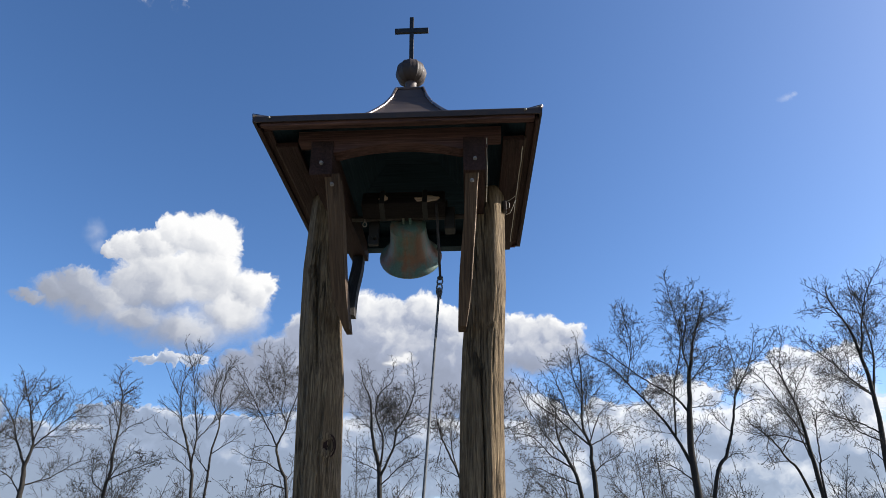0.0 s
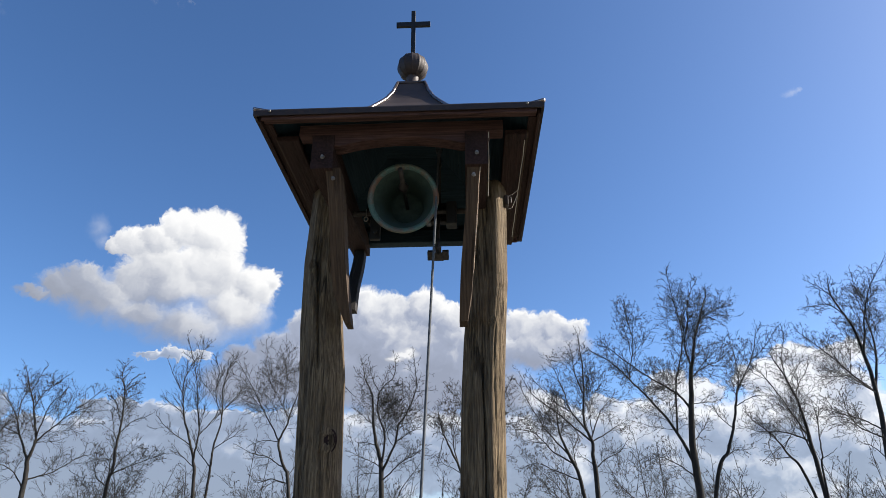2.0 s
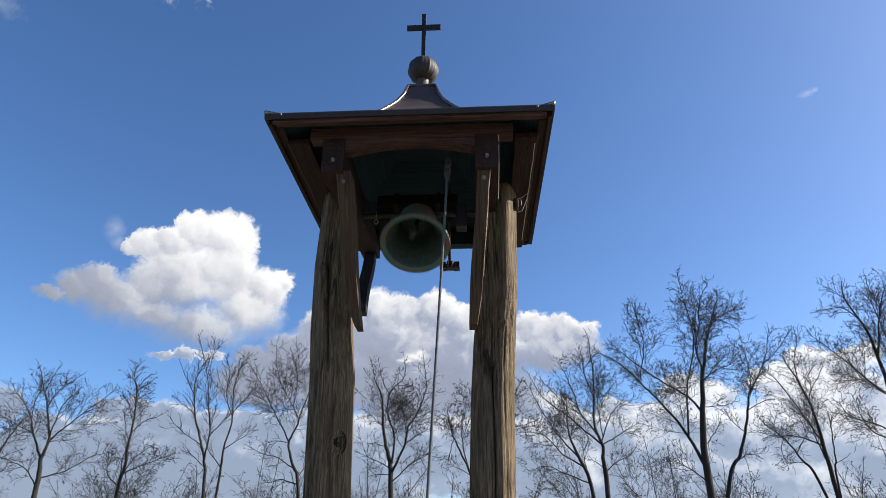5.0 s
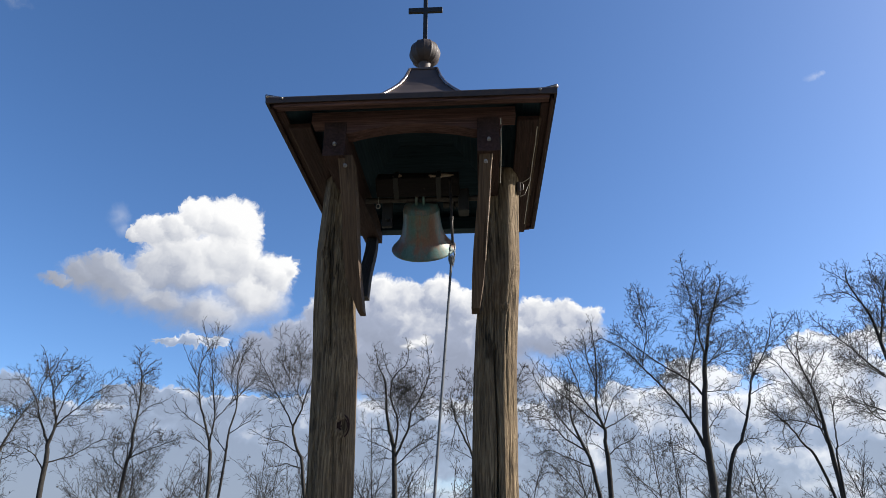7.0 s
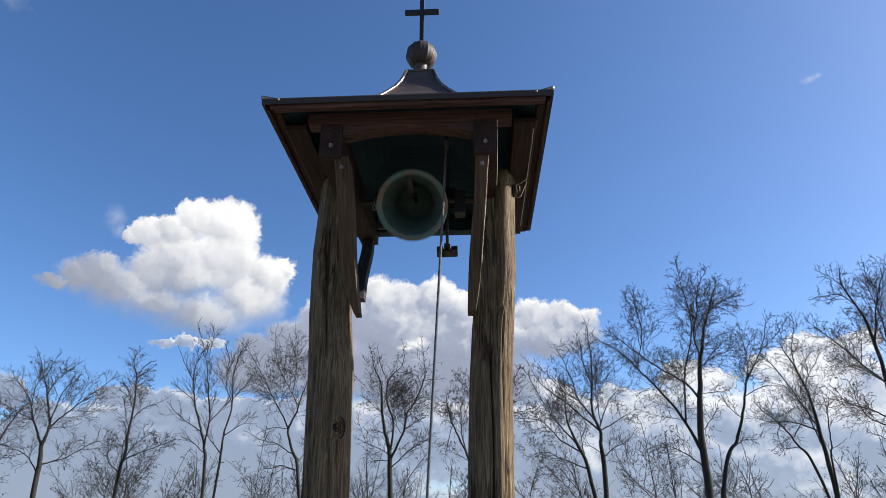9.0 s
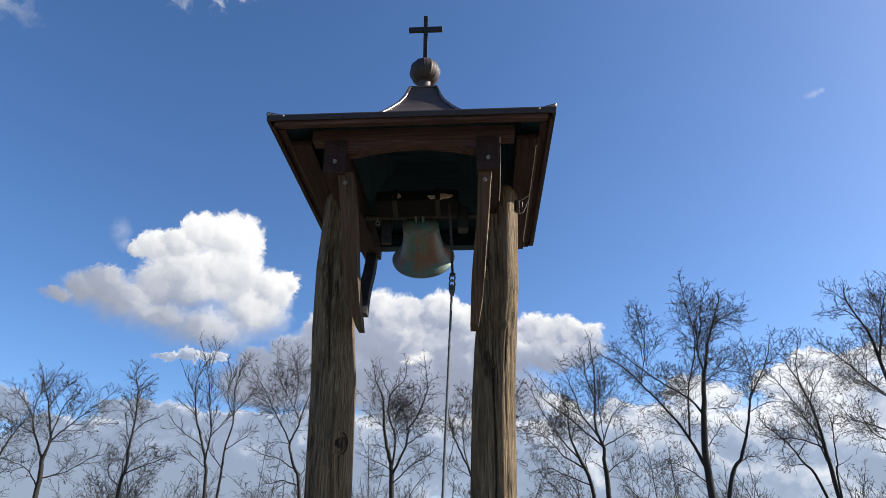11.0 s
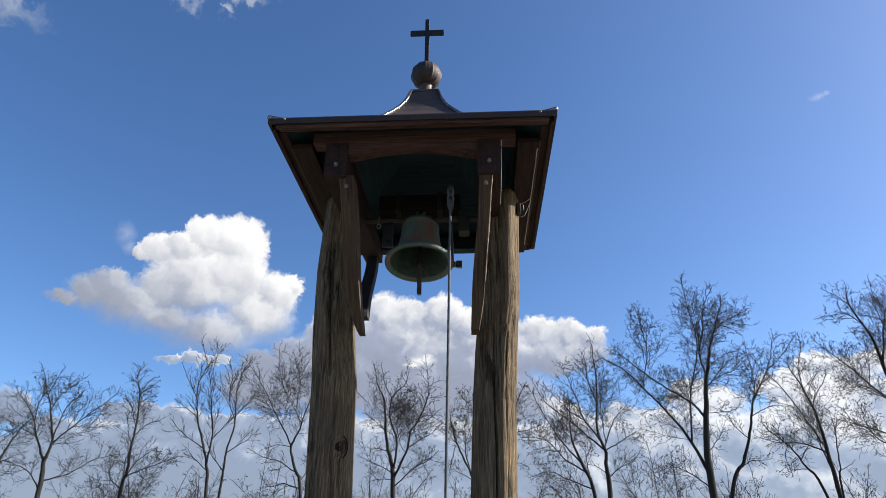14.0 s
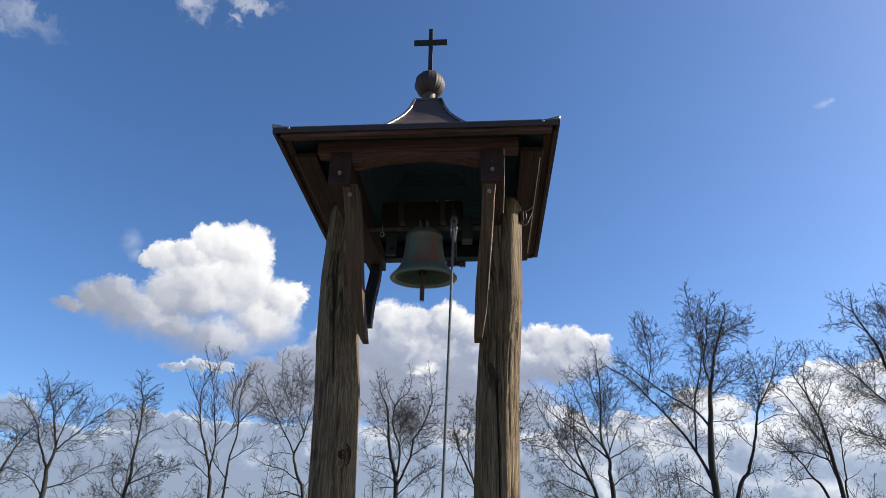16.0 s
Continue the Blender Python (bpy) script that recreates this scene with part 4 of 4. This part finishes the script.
    grow_tree(-2.97, 21.59, 0.22, 15, "dark bare tree with a wide crown",
              [[(0.17, 0.0), (0.0, 3.82), (-0.1, 4.71), (-0.28, 5.42), (-0.43, 6.16), (-0.47, 7.13), (-0.8, 7.8), (-1.02, 8.84)],
               [(-0.39, 5.95), (-0.81, 6.31), (-1.34, 6.65)],
               [(0.03, 4.31), (0.08, 5.57), (-0.14, 6.16), (-0.09, 7.02), (0.47, 7.57), (0.6, 8.36)],
               [(0.08, 5.49), (0.39, 5.93), (0.99, 6.33), (1.69, 6.41)],
               [(0.07, 4.25), (0.52, 5.22), (0.64, 5.78), (1.04, 6.16), (1.41, 7.13), (1.28, 8.29)],
               [(0.5, 5.18), (0.97, 5.53), (1.48, 5.74), (1.97, 6.22)],
               [(-0.1, 4.25), (-0.46, 4.61), (-0.9, 4.85), (-1.56, 5.13)],
               [(-1.01, 4.93), (-1.3, 5.42), (-1.55, 6.22)],
               [(-0.25, 5.18), (-0.66, 5.3), (-1.26, 5.42)],
               [(-0.13, 6.01), (0.28, 6.52), (0.71, 6.91), (0.78, 7.79)],
               [(0.13, 3.82), (0.66, 4.41), (1.24, 4.71), (1.83, 5.06)],
               [(-0.76, 6.27), (-0.97, 6.8), (-1.38, 7.25), (-1.65, 7.58)],
               [(-0.07, 7.02), (-0.38, 7.58), (-0.47, 8.37)],
               [(-0.07, 4.11), (-0.6, 4.17), (-1.16, 4.01)]],
              pods=0.05, dense=1.15)
    grow_tree(0.05, 29.78, 0.16, 16, "far bare tree hung with dry pods",
              [[(0.74, 0.0), (-0.0, 4.49), (-0.6, 5.95), (-0.99, 6.79), (-1.22, 7.63), (-1.34, 8.33)],
               [(-0.27, 5.19), (-0.54, 6.66), (-0.59, 7.62), (-0.35, 8.48)],
               [(0.09, 6.66), (-0.03, 8.19), (-0.32, 8.85), (-0.81, 9.41)],
               [(-0.9, 6.66), (-1.19, 5.84), (-1.38, 5.05)],
               [(-0.05, 4.8), (-0.91, 5.31), (-1.33, 5.84)]],
              pods=0.42, dense=1.05)
    grow_tree(0.9, 28.77, 0.17, 17, "far bare tree leaning aside",
              [[(-0.52, 0.0), (0.0, 4.41), (0.46, 5.98), (1.03, 7.44), (1.33, 8.62), (1.86, 9.59)],
               [(0.48, 6.03), (1.12, 6.9), (1.78, 7.09), (2.42, 7.25)],
               [(1.06, 7.44), (0.83, 8.68), (1.07, 9.82)],
               [(0.3, 5.34), (1.12, 5.67), (1.91, 5.34)]],
              pods=0.42, dense=1.05)
    grow_tree(-14.98, 16.71, 0.14, 22, "small bare tree at the edge of the row",
              [[(-0.25, 0.0), (-0.0, 3.31), (0.13, 4.0), (0.28, 4.68), (0.55, 5.29), (0.72, 5.65)],
               [(0.13, 4.0), (-0.25, 4.86), (-0.45, 5.74), (-0.45, 6.48)],
               [(0.19, 4.09), (0.66, 4.34), (1.21, 4.48)],
               [(0.11, 3.67), (0.65, 3.81), (1.14, 3.71)]],
              pale=True, pods=0.05)
    # thinner growth further back
    back = random.Random(5)
    for i in range(32):
        x = -25 + i * 1.6 + back.uniform(-0.6, 0.6)
        y = back.uniform(20, 33)
        top = 1.6 + (y + 3.2) * back.uniform(0.110, 0.185)
        stems = [[(0.0, 0.0), (0.05, 1.8), (back.uniform(-0.5, 0.5), 3.2), (back.uniform(-0.9, 0.9), top)]]
        for _ in range(5):
            z, out = back.uniform(1.4, 3.2), back.uniform(-2.2, 2.2)
            stems.append([(0.05, z), (out * 0.5, z + 0.8), (out, min(top, z + back.uniform(1.4, 2.6)))])
        grow_tree(round(x, 2), round(y, 2), 0.10, 40 + i, "far thin bare tree behind the row", stems, pods=0.25 if x > -1 else 0.06, dense=0.78)


# ---- clouds ----
def cloud_material(name, puffs, base, top, lit=(1.0, 1.0, 1.0), shade=(0.37, 0.43, 0.54), soft=0.18, ragged=1.0, thickness=1.0, rim=0.15, slope=0.015, haze=0.0, tone=0.0, depth=1.0):
    """Glowing far cloud: round lobes in degrees of azimuth and height, frayed by noise, white above and grey at the base."""
    k = Mat(name)
    tc = k.n.new("ShaderNodeTexCoord")
    sep = k.n.new("ShaderNodeSeparateXYZ")
    norm = k.n.new("ShaderNodeVectorMath")
    norm.operation = "NORMALIZE"
    k.l.new(tc.outputs["Object"], norm.inputs[0])
    k.l.new(norm.outputs[0], sep.inputs[0])
    az = k.math("MULTIPLY", k.math("ARCTAN2", sep.outputs[0], sep.outputs[1]), 180 / math.pi)
    el = k.math("MULTIPLY", k.math("ARCSINE", sep.outputs[2]), 180 / math.pi)
    comb = k.n.new("ShaderNodeCombineXYZ")
    k.l.new(az, comb.inputs[0])
    k.l.new(el, comb.inputs[1])
    uv = comb.outputs[0]

    def warp(vec, scale, amount, detail):
        t = k.node("ShaderNodeTexNoise", Vector=vec, Scale=scale, Detail=detail, Roughness=0.62)
        sub = k.n.new("ShaderNodeVectorMath")
        sub.operation = "SUBTRACT"
        k.l.new(t.outputs["Color"], sub.inputs[0])
        sub.inputs[1].default_value = (0.5, 0.5, 0.5)
        mul = k.n.new("ShaderNodeVectorMath")
        mul.operation = "MULTIPLY_ADD"
        k.l.new(sub.outputs[0], mul.inputs[0])
        mul.inputs[1].default_value = (amount, amount * 0.8, 0)
        k.l.new(vec, mul.inputs[2])
        return mul.outputs[0]

    w1 = warp(uv, 0.45, 2.6 * ragged, 3)
    w = warp(warp(w1, 1.3, 1.4 * ragged, 6), 4.0, 0.62 * ragged, 5)
    dist = lobe = None
    for u, v, ru, rv in puffs:
        s = k.n.new("ShaderNodeVectorMath")
        s.operation = "SUBTRACT"
        k.l.new(w, s.inputs[0])
        s.inputs[1].default_value = (u, v, 0)
        m = k.n.new("ShaderNodeVectorMath")
        m.operation = "MULTIPLY"
        k.l.new(s.outputs[0], m.inputs[0])
        m.inputs[1].default_value = (1 / ru, 1 / rv, 0)
        ln = k.n.new("ShaderNodeVectorMath")
        ln.operation = "LENGTH"
        k.l.new(m.outputs[0], ln.inputs[0])
        d = ln.outputs["Value"]
        dot = k.n.new("ShaderNodeVectorMath")
        dot.operation = "DOT_PRODUCT"
        k.l.new(m.outputs[0], dot.inputs[0])
        dot.inputs[1].default_value = (0.45, 0.85, 0)
        side = dot.outputs["Value"]
        if dist is None:
            dist, lobe = d, side
            continue
        nearer = k.node("ShaderNodeMapRange", Value=k.math("SUBTRACT", dist, d), From_Min=-0.25, From_Max=0.25).outputs[0]
        lobe = k.math("ADD", k.math("MULTIPLY", side, nearer), k.math("MULTIPLY", lobe, k.math("SUBTRACT", 1.0, nearer)))
        dist = k.math("SMOOTH_MIN", dist, d, 0.25)
    under = k.node("ShaderNodeMapRange", Value=el, From_Min=base - 0.5, From_Max=base + 0.45 * (top - base), To_Min=haze, To_Max=0.0).outputs[0]
    cover = k.node("ShaderNodeMapRange", Value=dist, From_Min=k.math("MULTIPLY_ADD", under, 0.35, 1.0 + soft * 0.5), From_Max=k.math("SUBTRACT", 1.0 - soft, under))
    cover.interpolation_type = "SMOOTHSTEP"
    alpha = k.math("MULTIPLY", cover.outputs[0], thickness)
    # relief: billows lit from the upper right
    def shifted(by):
        v = k.n.new("ShaderNodeVectorMath")
        v.operation = "ADD"
        k.l.new(w1, v.inputs[0])
        v.inputs[1].default_value = (by, by * 0.9, 0)
        return v.outputs[0]

    broad = k.math("SUBTRACT", k.noise(w1, 0.26, 4, 0.5), k.noise(shifted(1.3), 0.26, 4, 0.5))
    small = k.math("SUBTRACT", k.noise(w1, 0.8, 5, 0.5), k.noise(shifted(0.45), 0.8, 5, 0.5))
    relief = k.math("ADD", k.math("MULTIPLY", broad, 0.95 * depth), k.math("MULTIPLY", small, 0.34 * depth))
    rise = k.node("ShaderNodeMapRange", Value=el, From_Min=base, From_Max=top)
    rise.clamp = False
    light = k.math("ADD", k.math("MULTIPLY_ADD", rise.outputs[0], 0.85, 0.05 + tone), k.math("MULTIPLY_ADD", lobe, 0.40, relief))
    middle = sum(q[0] for q in puffs) / len(puffs)
    light = k.math("ADD", light, k.math("MULTIPLY", k.math("SUBTRACT", az, middle), slope))
    edge = k.node("ShaderNodeMapRange", Value=dist, From_Min=0.70, From_Max=1.0)
    light = k.math("ADD", light, k.math("MULTIPLY", edge.outputs[0], rim))
    half = tuple(a * 0.45 + b * 0.55 for a, b in zip(lit, shade))
    light = k.math("MULTIPLY_ADD", light, 0.62, 0.26)
    col = k.ramp(light, (0.02, tuple(c * 0.86 for c in shade)), (0.26, shade), (0.52, half), (0.84, lit))
    em = k.node("ShaderNodeEmission", Color=col, Strength=0.43)
    clear = k.n.new("ShaderNodeBsdfTransparent")
    mixer = k.n.new("ShaderNodeMixShader")
    k.l.new(alpha, mixer.inputs[0])
    k.l.new(clear.outputs[0], mixer.inputs[1])
    k.l.new(em.outputs[0], mixer.inputs[2])
    k.l.new(mixer.outputs[0], k.n["Material Output"].inputs["Surface"])
    return k.m


def cloud(name, label, puffs, base, top, far, margin=3.0, **look_of):
    """A patch of the far sky that carries one cloud."""
    u0 = min(p[0] - p[2] for p in puffs) - margin
    u1 = max(p[0] + p[2] for p in puffs) + margin
    v0 = max(0.2, min(p[1] - p[3] for p in puffs) - margin)
    v1 = max(p[1] + p[3] for p in puffs) + margin
    nu, nv = max(4, int((u1 - u0) / 2)), max(4, int((v1 - v0) / 2))
    verts, faces = [], []
    for i in range(nu + 1):
        for j in range(nv + 1):
            a, b = radians(u0 + (u1 - u0) * i / nu), radians(v0 + (v1 - v0) * j / nv)
            verts.append((far * math.cos(b) * math.sin(a), far * math.cos(b) * math.cos(a), far * math.sin(b)))
    for i in range(nu):
        for j in range(nv):
            a = i * (nv + 1) + j
            faces.append((a, a + 1, a + nv + 2, a + nv + 1))
    ob = plain_mesh(name, verts, faces, cloud_material(name, puffs, base, top, **look_of), None, label)
    ob.location = (0.3, -3.2, 1.58)
    return tagged(ob, category="cloud", kind="structure")


def build_clouds():
    heap = cloud("cumulus_cloud", "bright white heaped cloud with a grey base",
                 [(-24.6, 24.9, 2.9, 2.3), (-27.6, 24.9, 1.8, 1.6), (-29.3, 23.6, 1.7, 1.4), (-31.2, 23.0, 1.7, 1.4), (-32.4, 22.5, 0.8, 0.9), (-24.7, 21.6, 3.5, 2.8), (-28.0, 20.7, 3.7, 2.7), (-30.2, 19.9, 2.3, 2.1),
                  (-20.4, 20.7, 2.1, 2.0), (-19.1, 21.5, 1.0, 1.1), (-21.9, 18.5, 3.2, 2.2), (-34.3, 19.2, 2.1, 1.7), (-35.9, 18.6, 1.7, 1.3), (-32.5, 18.4, 2.9, 2.0), (-29.7, 17.6, 3.3, 1.6), (-25.8, 17.0, 4.7, 1.8),
                  (-37.4, 17.9, 1.2, 0.5)],
                 17.0, 25.8, 1400.0, ragged=0.85, slope=0.045, haze=0.7, tone=-0.05, shade=(0.40, 0.44, 0.54))
    bank = cloud("cloud_bank", "broad cloud with white tops and a grey body",
                 [(-10.3, 19.3, 2.6, 2.2), (-7.7, 19.4, 2.1, 1.7), (-4.7, 19.5, 2.3, 2.0), (-12.4, 18.5, 2.6, 2.0), (-2.3, 18.7, 2.1, 1.7), (4.3, 17.9, 2.1, 1.6), (6.9, 17.7, 2.1, 1.4), (9.1, 17.3, 1.5, 1.2),
                  (-8.1, 16.2, 6.2, 3.0), (-1.3, 15.7, 6.2, 3.0), (6.4, 15.8, 4.3, 1.8), (-14.9, 17.3, 2.6, 2.2), (-17.8, 15.7, 2.5, 1.5), (-20.7, 14.7, 2.4, 1.0), (-14.1, 13.5, 7.5, 3.0), (-19.9, 12.7, 4.5, 2.1),
                  (-7.4, 12.7, 6.6, 2.9), (-0.8, 12.6, 6.6, 2.4)],
                 15.5, 21.8, 1500.0, ragged=0.85, depth=1.5, shade=(0.39, 0.44, 0.57), rim=0.40, haze=0.2, tone=-0.20)
    low = cloud("low_clouds", "low broken cloud over the horizon",
                [(-26.3, 14.5, 1.3, 0.6), (-24.3, 14.6, 1.1, 0.6), (-27.8, 14.3, 0.9, 0.4), (-31.2, 9.8, 1.0, 0.9), (-29.0, 9.6, 1.7, 1.0), (-26.3, 9.5, 2.2, 1.2), (-22.7, 9.3, 2.5, 1.2), (-19.3, 9.4, 2.6, 1.1),
                  (-16.4, 9.6, 2.4, 1.2), (-38.1, 9.6, 1.5, 1.2), (-35.3, 8.2, 1.8, 1.0), (-35.3, 5.8, 5.0, 2.3), (-29.0, 6.9, 5.7, 2.5), (-21.6, 6.6, 6.2, 2.7), (-13.4, 7.4, 7.6, 3.2), (-5.6, 8.0, 7.3, 3.2),
                  (4.1, 11.3, 2.7, 1.6), (6.7, 10.7, 1.9, 1.1), (11.6, 10.7, 1.8, 0.9), (9.0, 8.9, 5.1, 1.8), (3.6, 7.6, 7.2, 2.7), (17.0, 12.0, 1.7, 1.1), (19.7, 11.3, 2.1, 1.0), (15.2, 8.2, 6.5, 3.0),
                  (24.4, 11.9, 2.2, 1.4), (27.0, 13.3, 1.5, 1.0), (28.8, 12.6, 1.7, 1.1), (30.8, 12.9, 1.4, 1.0), (26.9, 10.8, 3.3, 2.4), (29.9, 9.7, 2.8, 2.3), (23.5, 7.8, 6.2, 2.8), (29.7, 6.2, 4.0, 2.6),
                  (-22.2, 4.5, 21.0, 2.1), (14.7, 4.8, 20.7, 2.1), (-24.0, 1.6, 24.0, 3.2), (18.0, 1.6, 24.0, 3.2)],
                6.0, 14.5, 1600.0, ragged=1.0, depth=2.2, lit=(0.97, 0.98, 1.0), shade=(0.38, 0.45, 0.59), thickness=0.93, rim=0.85, tone=-0.36)
    high = cloud("high_cloud", "thin ragged white cloud high up",
                 [(-49.6, 37.6, 2.8, 1.1), (-50.1, 36.2, 0.9, 0.7), (-35.3, 43.6, 1.6, 0.9), (-30.2, 45.0, 2.7, 0.6), (-31.1, 43.3, 0.8, 0.6)],
                 34.0, 42.0, 1450.0, thickness=0.42, soft=1.0, ragged=1.7)
    wisp = cloud("cloud_wisp", "tiny faint wisps of cloud", [(-33.8, 23.7, 0.8, 0.9), (-33.2, 22.7, 0.6, 0.6), (32.1, 33.3, 0.6, 0.3), (32.7, 33.3, 0.3, 0.2)],
                 8.0, 18.0, 1390.0, ragged=0.5, soft=1.0, thickness=0.22)
    scrap = cloud("cloud_scrap", "small white scrap of cloud before the bank", [(-6.3, 15.5, 1.2, 0.45), (-7.3, 15.1, 0.8, 0.3), (-5.9, 15.8, 0.5, 0.4)],
                  11.0, 15.0, 1380.0, ragged=0.45, soft=0.7, thickness=0.85)
    return heap, bank, low, high, wisp, scrap


build_ground()
build_tower()
BELL, CLAPPER = build_bell()
ROPE = build_rope()
build_trees()
CLOUDS = build_clouds()

# ---- motion ----
# moments at which the mouth swings highest towards the front, and how far, in degrees
PEAKS = [(-0.76, 70), (0.62, 71), (2.00, 75), (3.38, 76), (4.76, 77), (6.11, 78), (7.51, 79), (8.87, 71), (10.26, 67), (11.61, 66), (12.95, 65), (14.30, 65), (15.64, 65), (16.99, 64)]


def phase(t):
    for (a, p), (b, q) in zip(PEAKS, PEAKS[1:]):
        if t <= b:
            k = (t - a) / (b - a)
            return 2 * math.pi * k, p + (q - p) * k
    return 0.0, PEAKS[-1][1]


def swing_angle(t):
    ph, size = phase(t)
    return size * (math.cos(ph) + 0.03 * math.cos(3 * ph)) / 1.03


def clapper_angle(t):
    ph, _ = phase(t)
    return 21 * math.cos(ph - radians(40))


def arm_end(t):
    a = radians(swing_angle(t) + ARM_ANGLE)
    return PIVOT + Vector((0.190, -ARM_LENGTH * math.sin(a), -ARM_LENGTH * math.cos(a)))


# where the rope runs to below the view: seconds and x
HAND = [(0, 0.085), (1.5, 0.10), (3.5, 0.07), (7, 0.09), (9, 0.09), (9.6, 0.10), (10.0, 0.145), (10.4, 0.15), (11.5, 0.13), (12.5, 0.145), (14.5, 0.175), (15.2, 0.15), (16.5, 0.12)]


def motions():
    walk(cam, [(t, held(*row)) for t, *row in PATH])
    times = [i / 15 for i in range(0, 241)]
    walk(BELL, [(t, Matrix.Translation(PIVOT) @ pose(0, 0, 0, -swing_angle(t))) for t in times])
    walk(CLAPPER, [(t, pose(0, 0, -0.062, -clapper_angle(t))) for t in times])
    rows = []
    for t in times:
        top = arm_end(t)
        hand = Vector((between(HAND, t), -0.72, 1.15))
        turn = (top - hand).to_track_quat("Z", "Y").to_matrix().to_4x4()
        rows.append((t, Matrix.Translation(top) @ turn))
    walk(ROPE, rows)
    for ob, (start, end) in zip(CLOUDS, ((0.5, 1.6), (0.7, 1.3), (0.3, 0.9), (0.0, 3.2), (0.2, 1.2), (0.6, 1.2))):
        at = Matrix.Translation((0.3, -3.2, 1.58))
        walk(ob, [(0.0, at @ pose(0, 0, 0, 0, 0, -start)), (16.0, at @ pose(0, 0, 0, 0, 0, -end))])


motions()
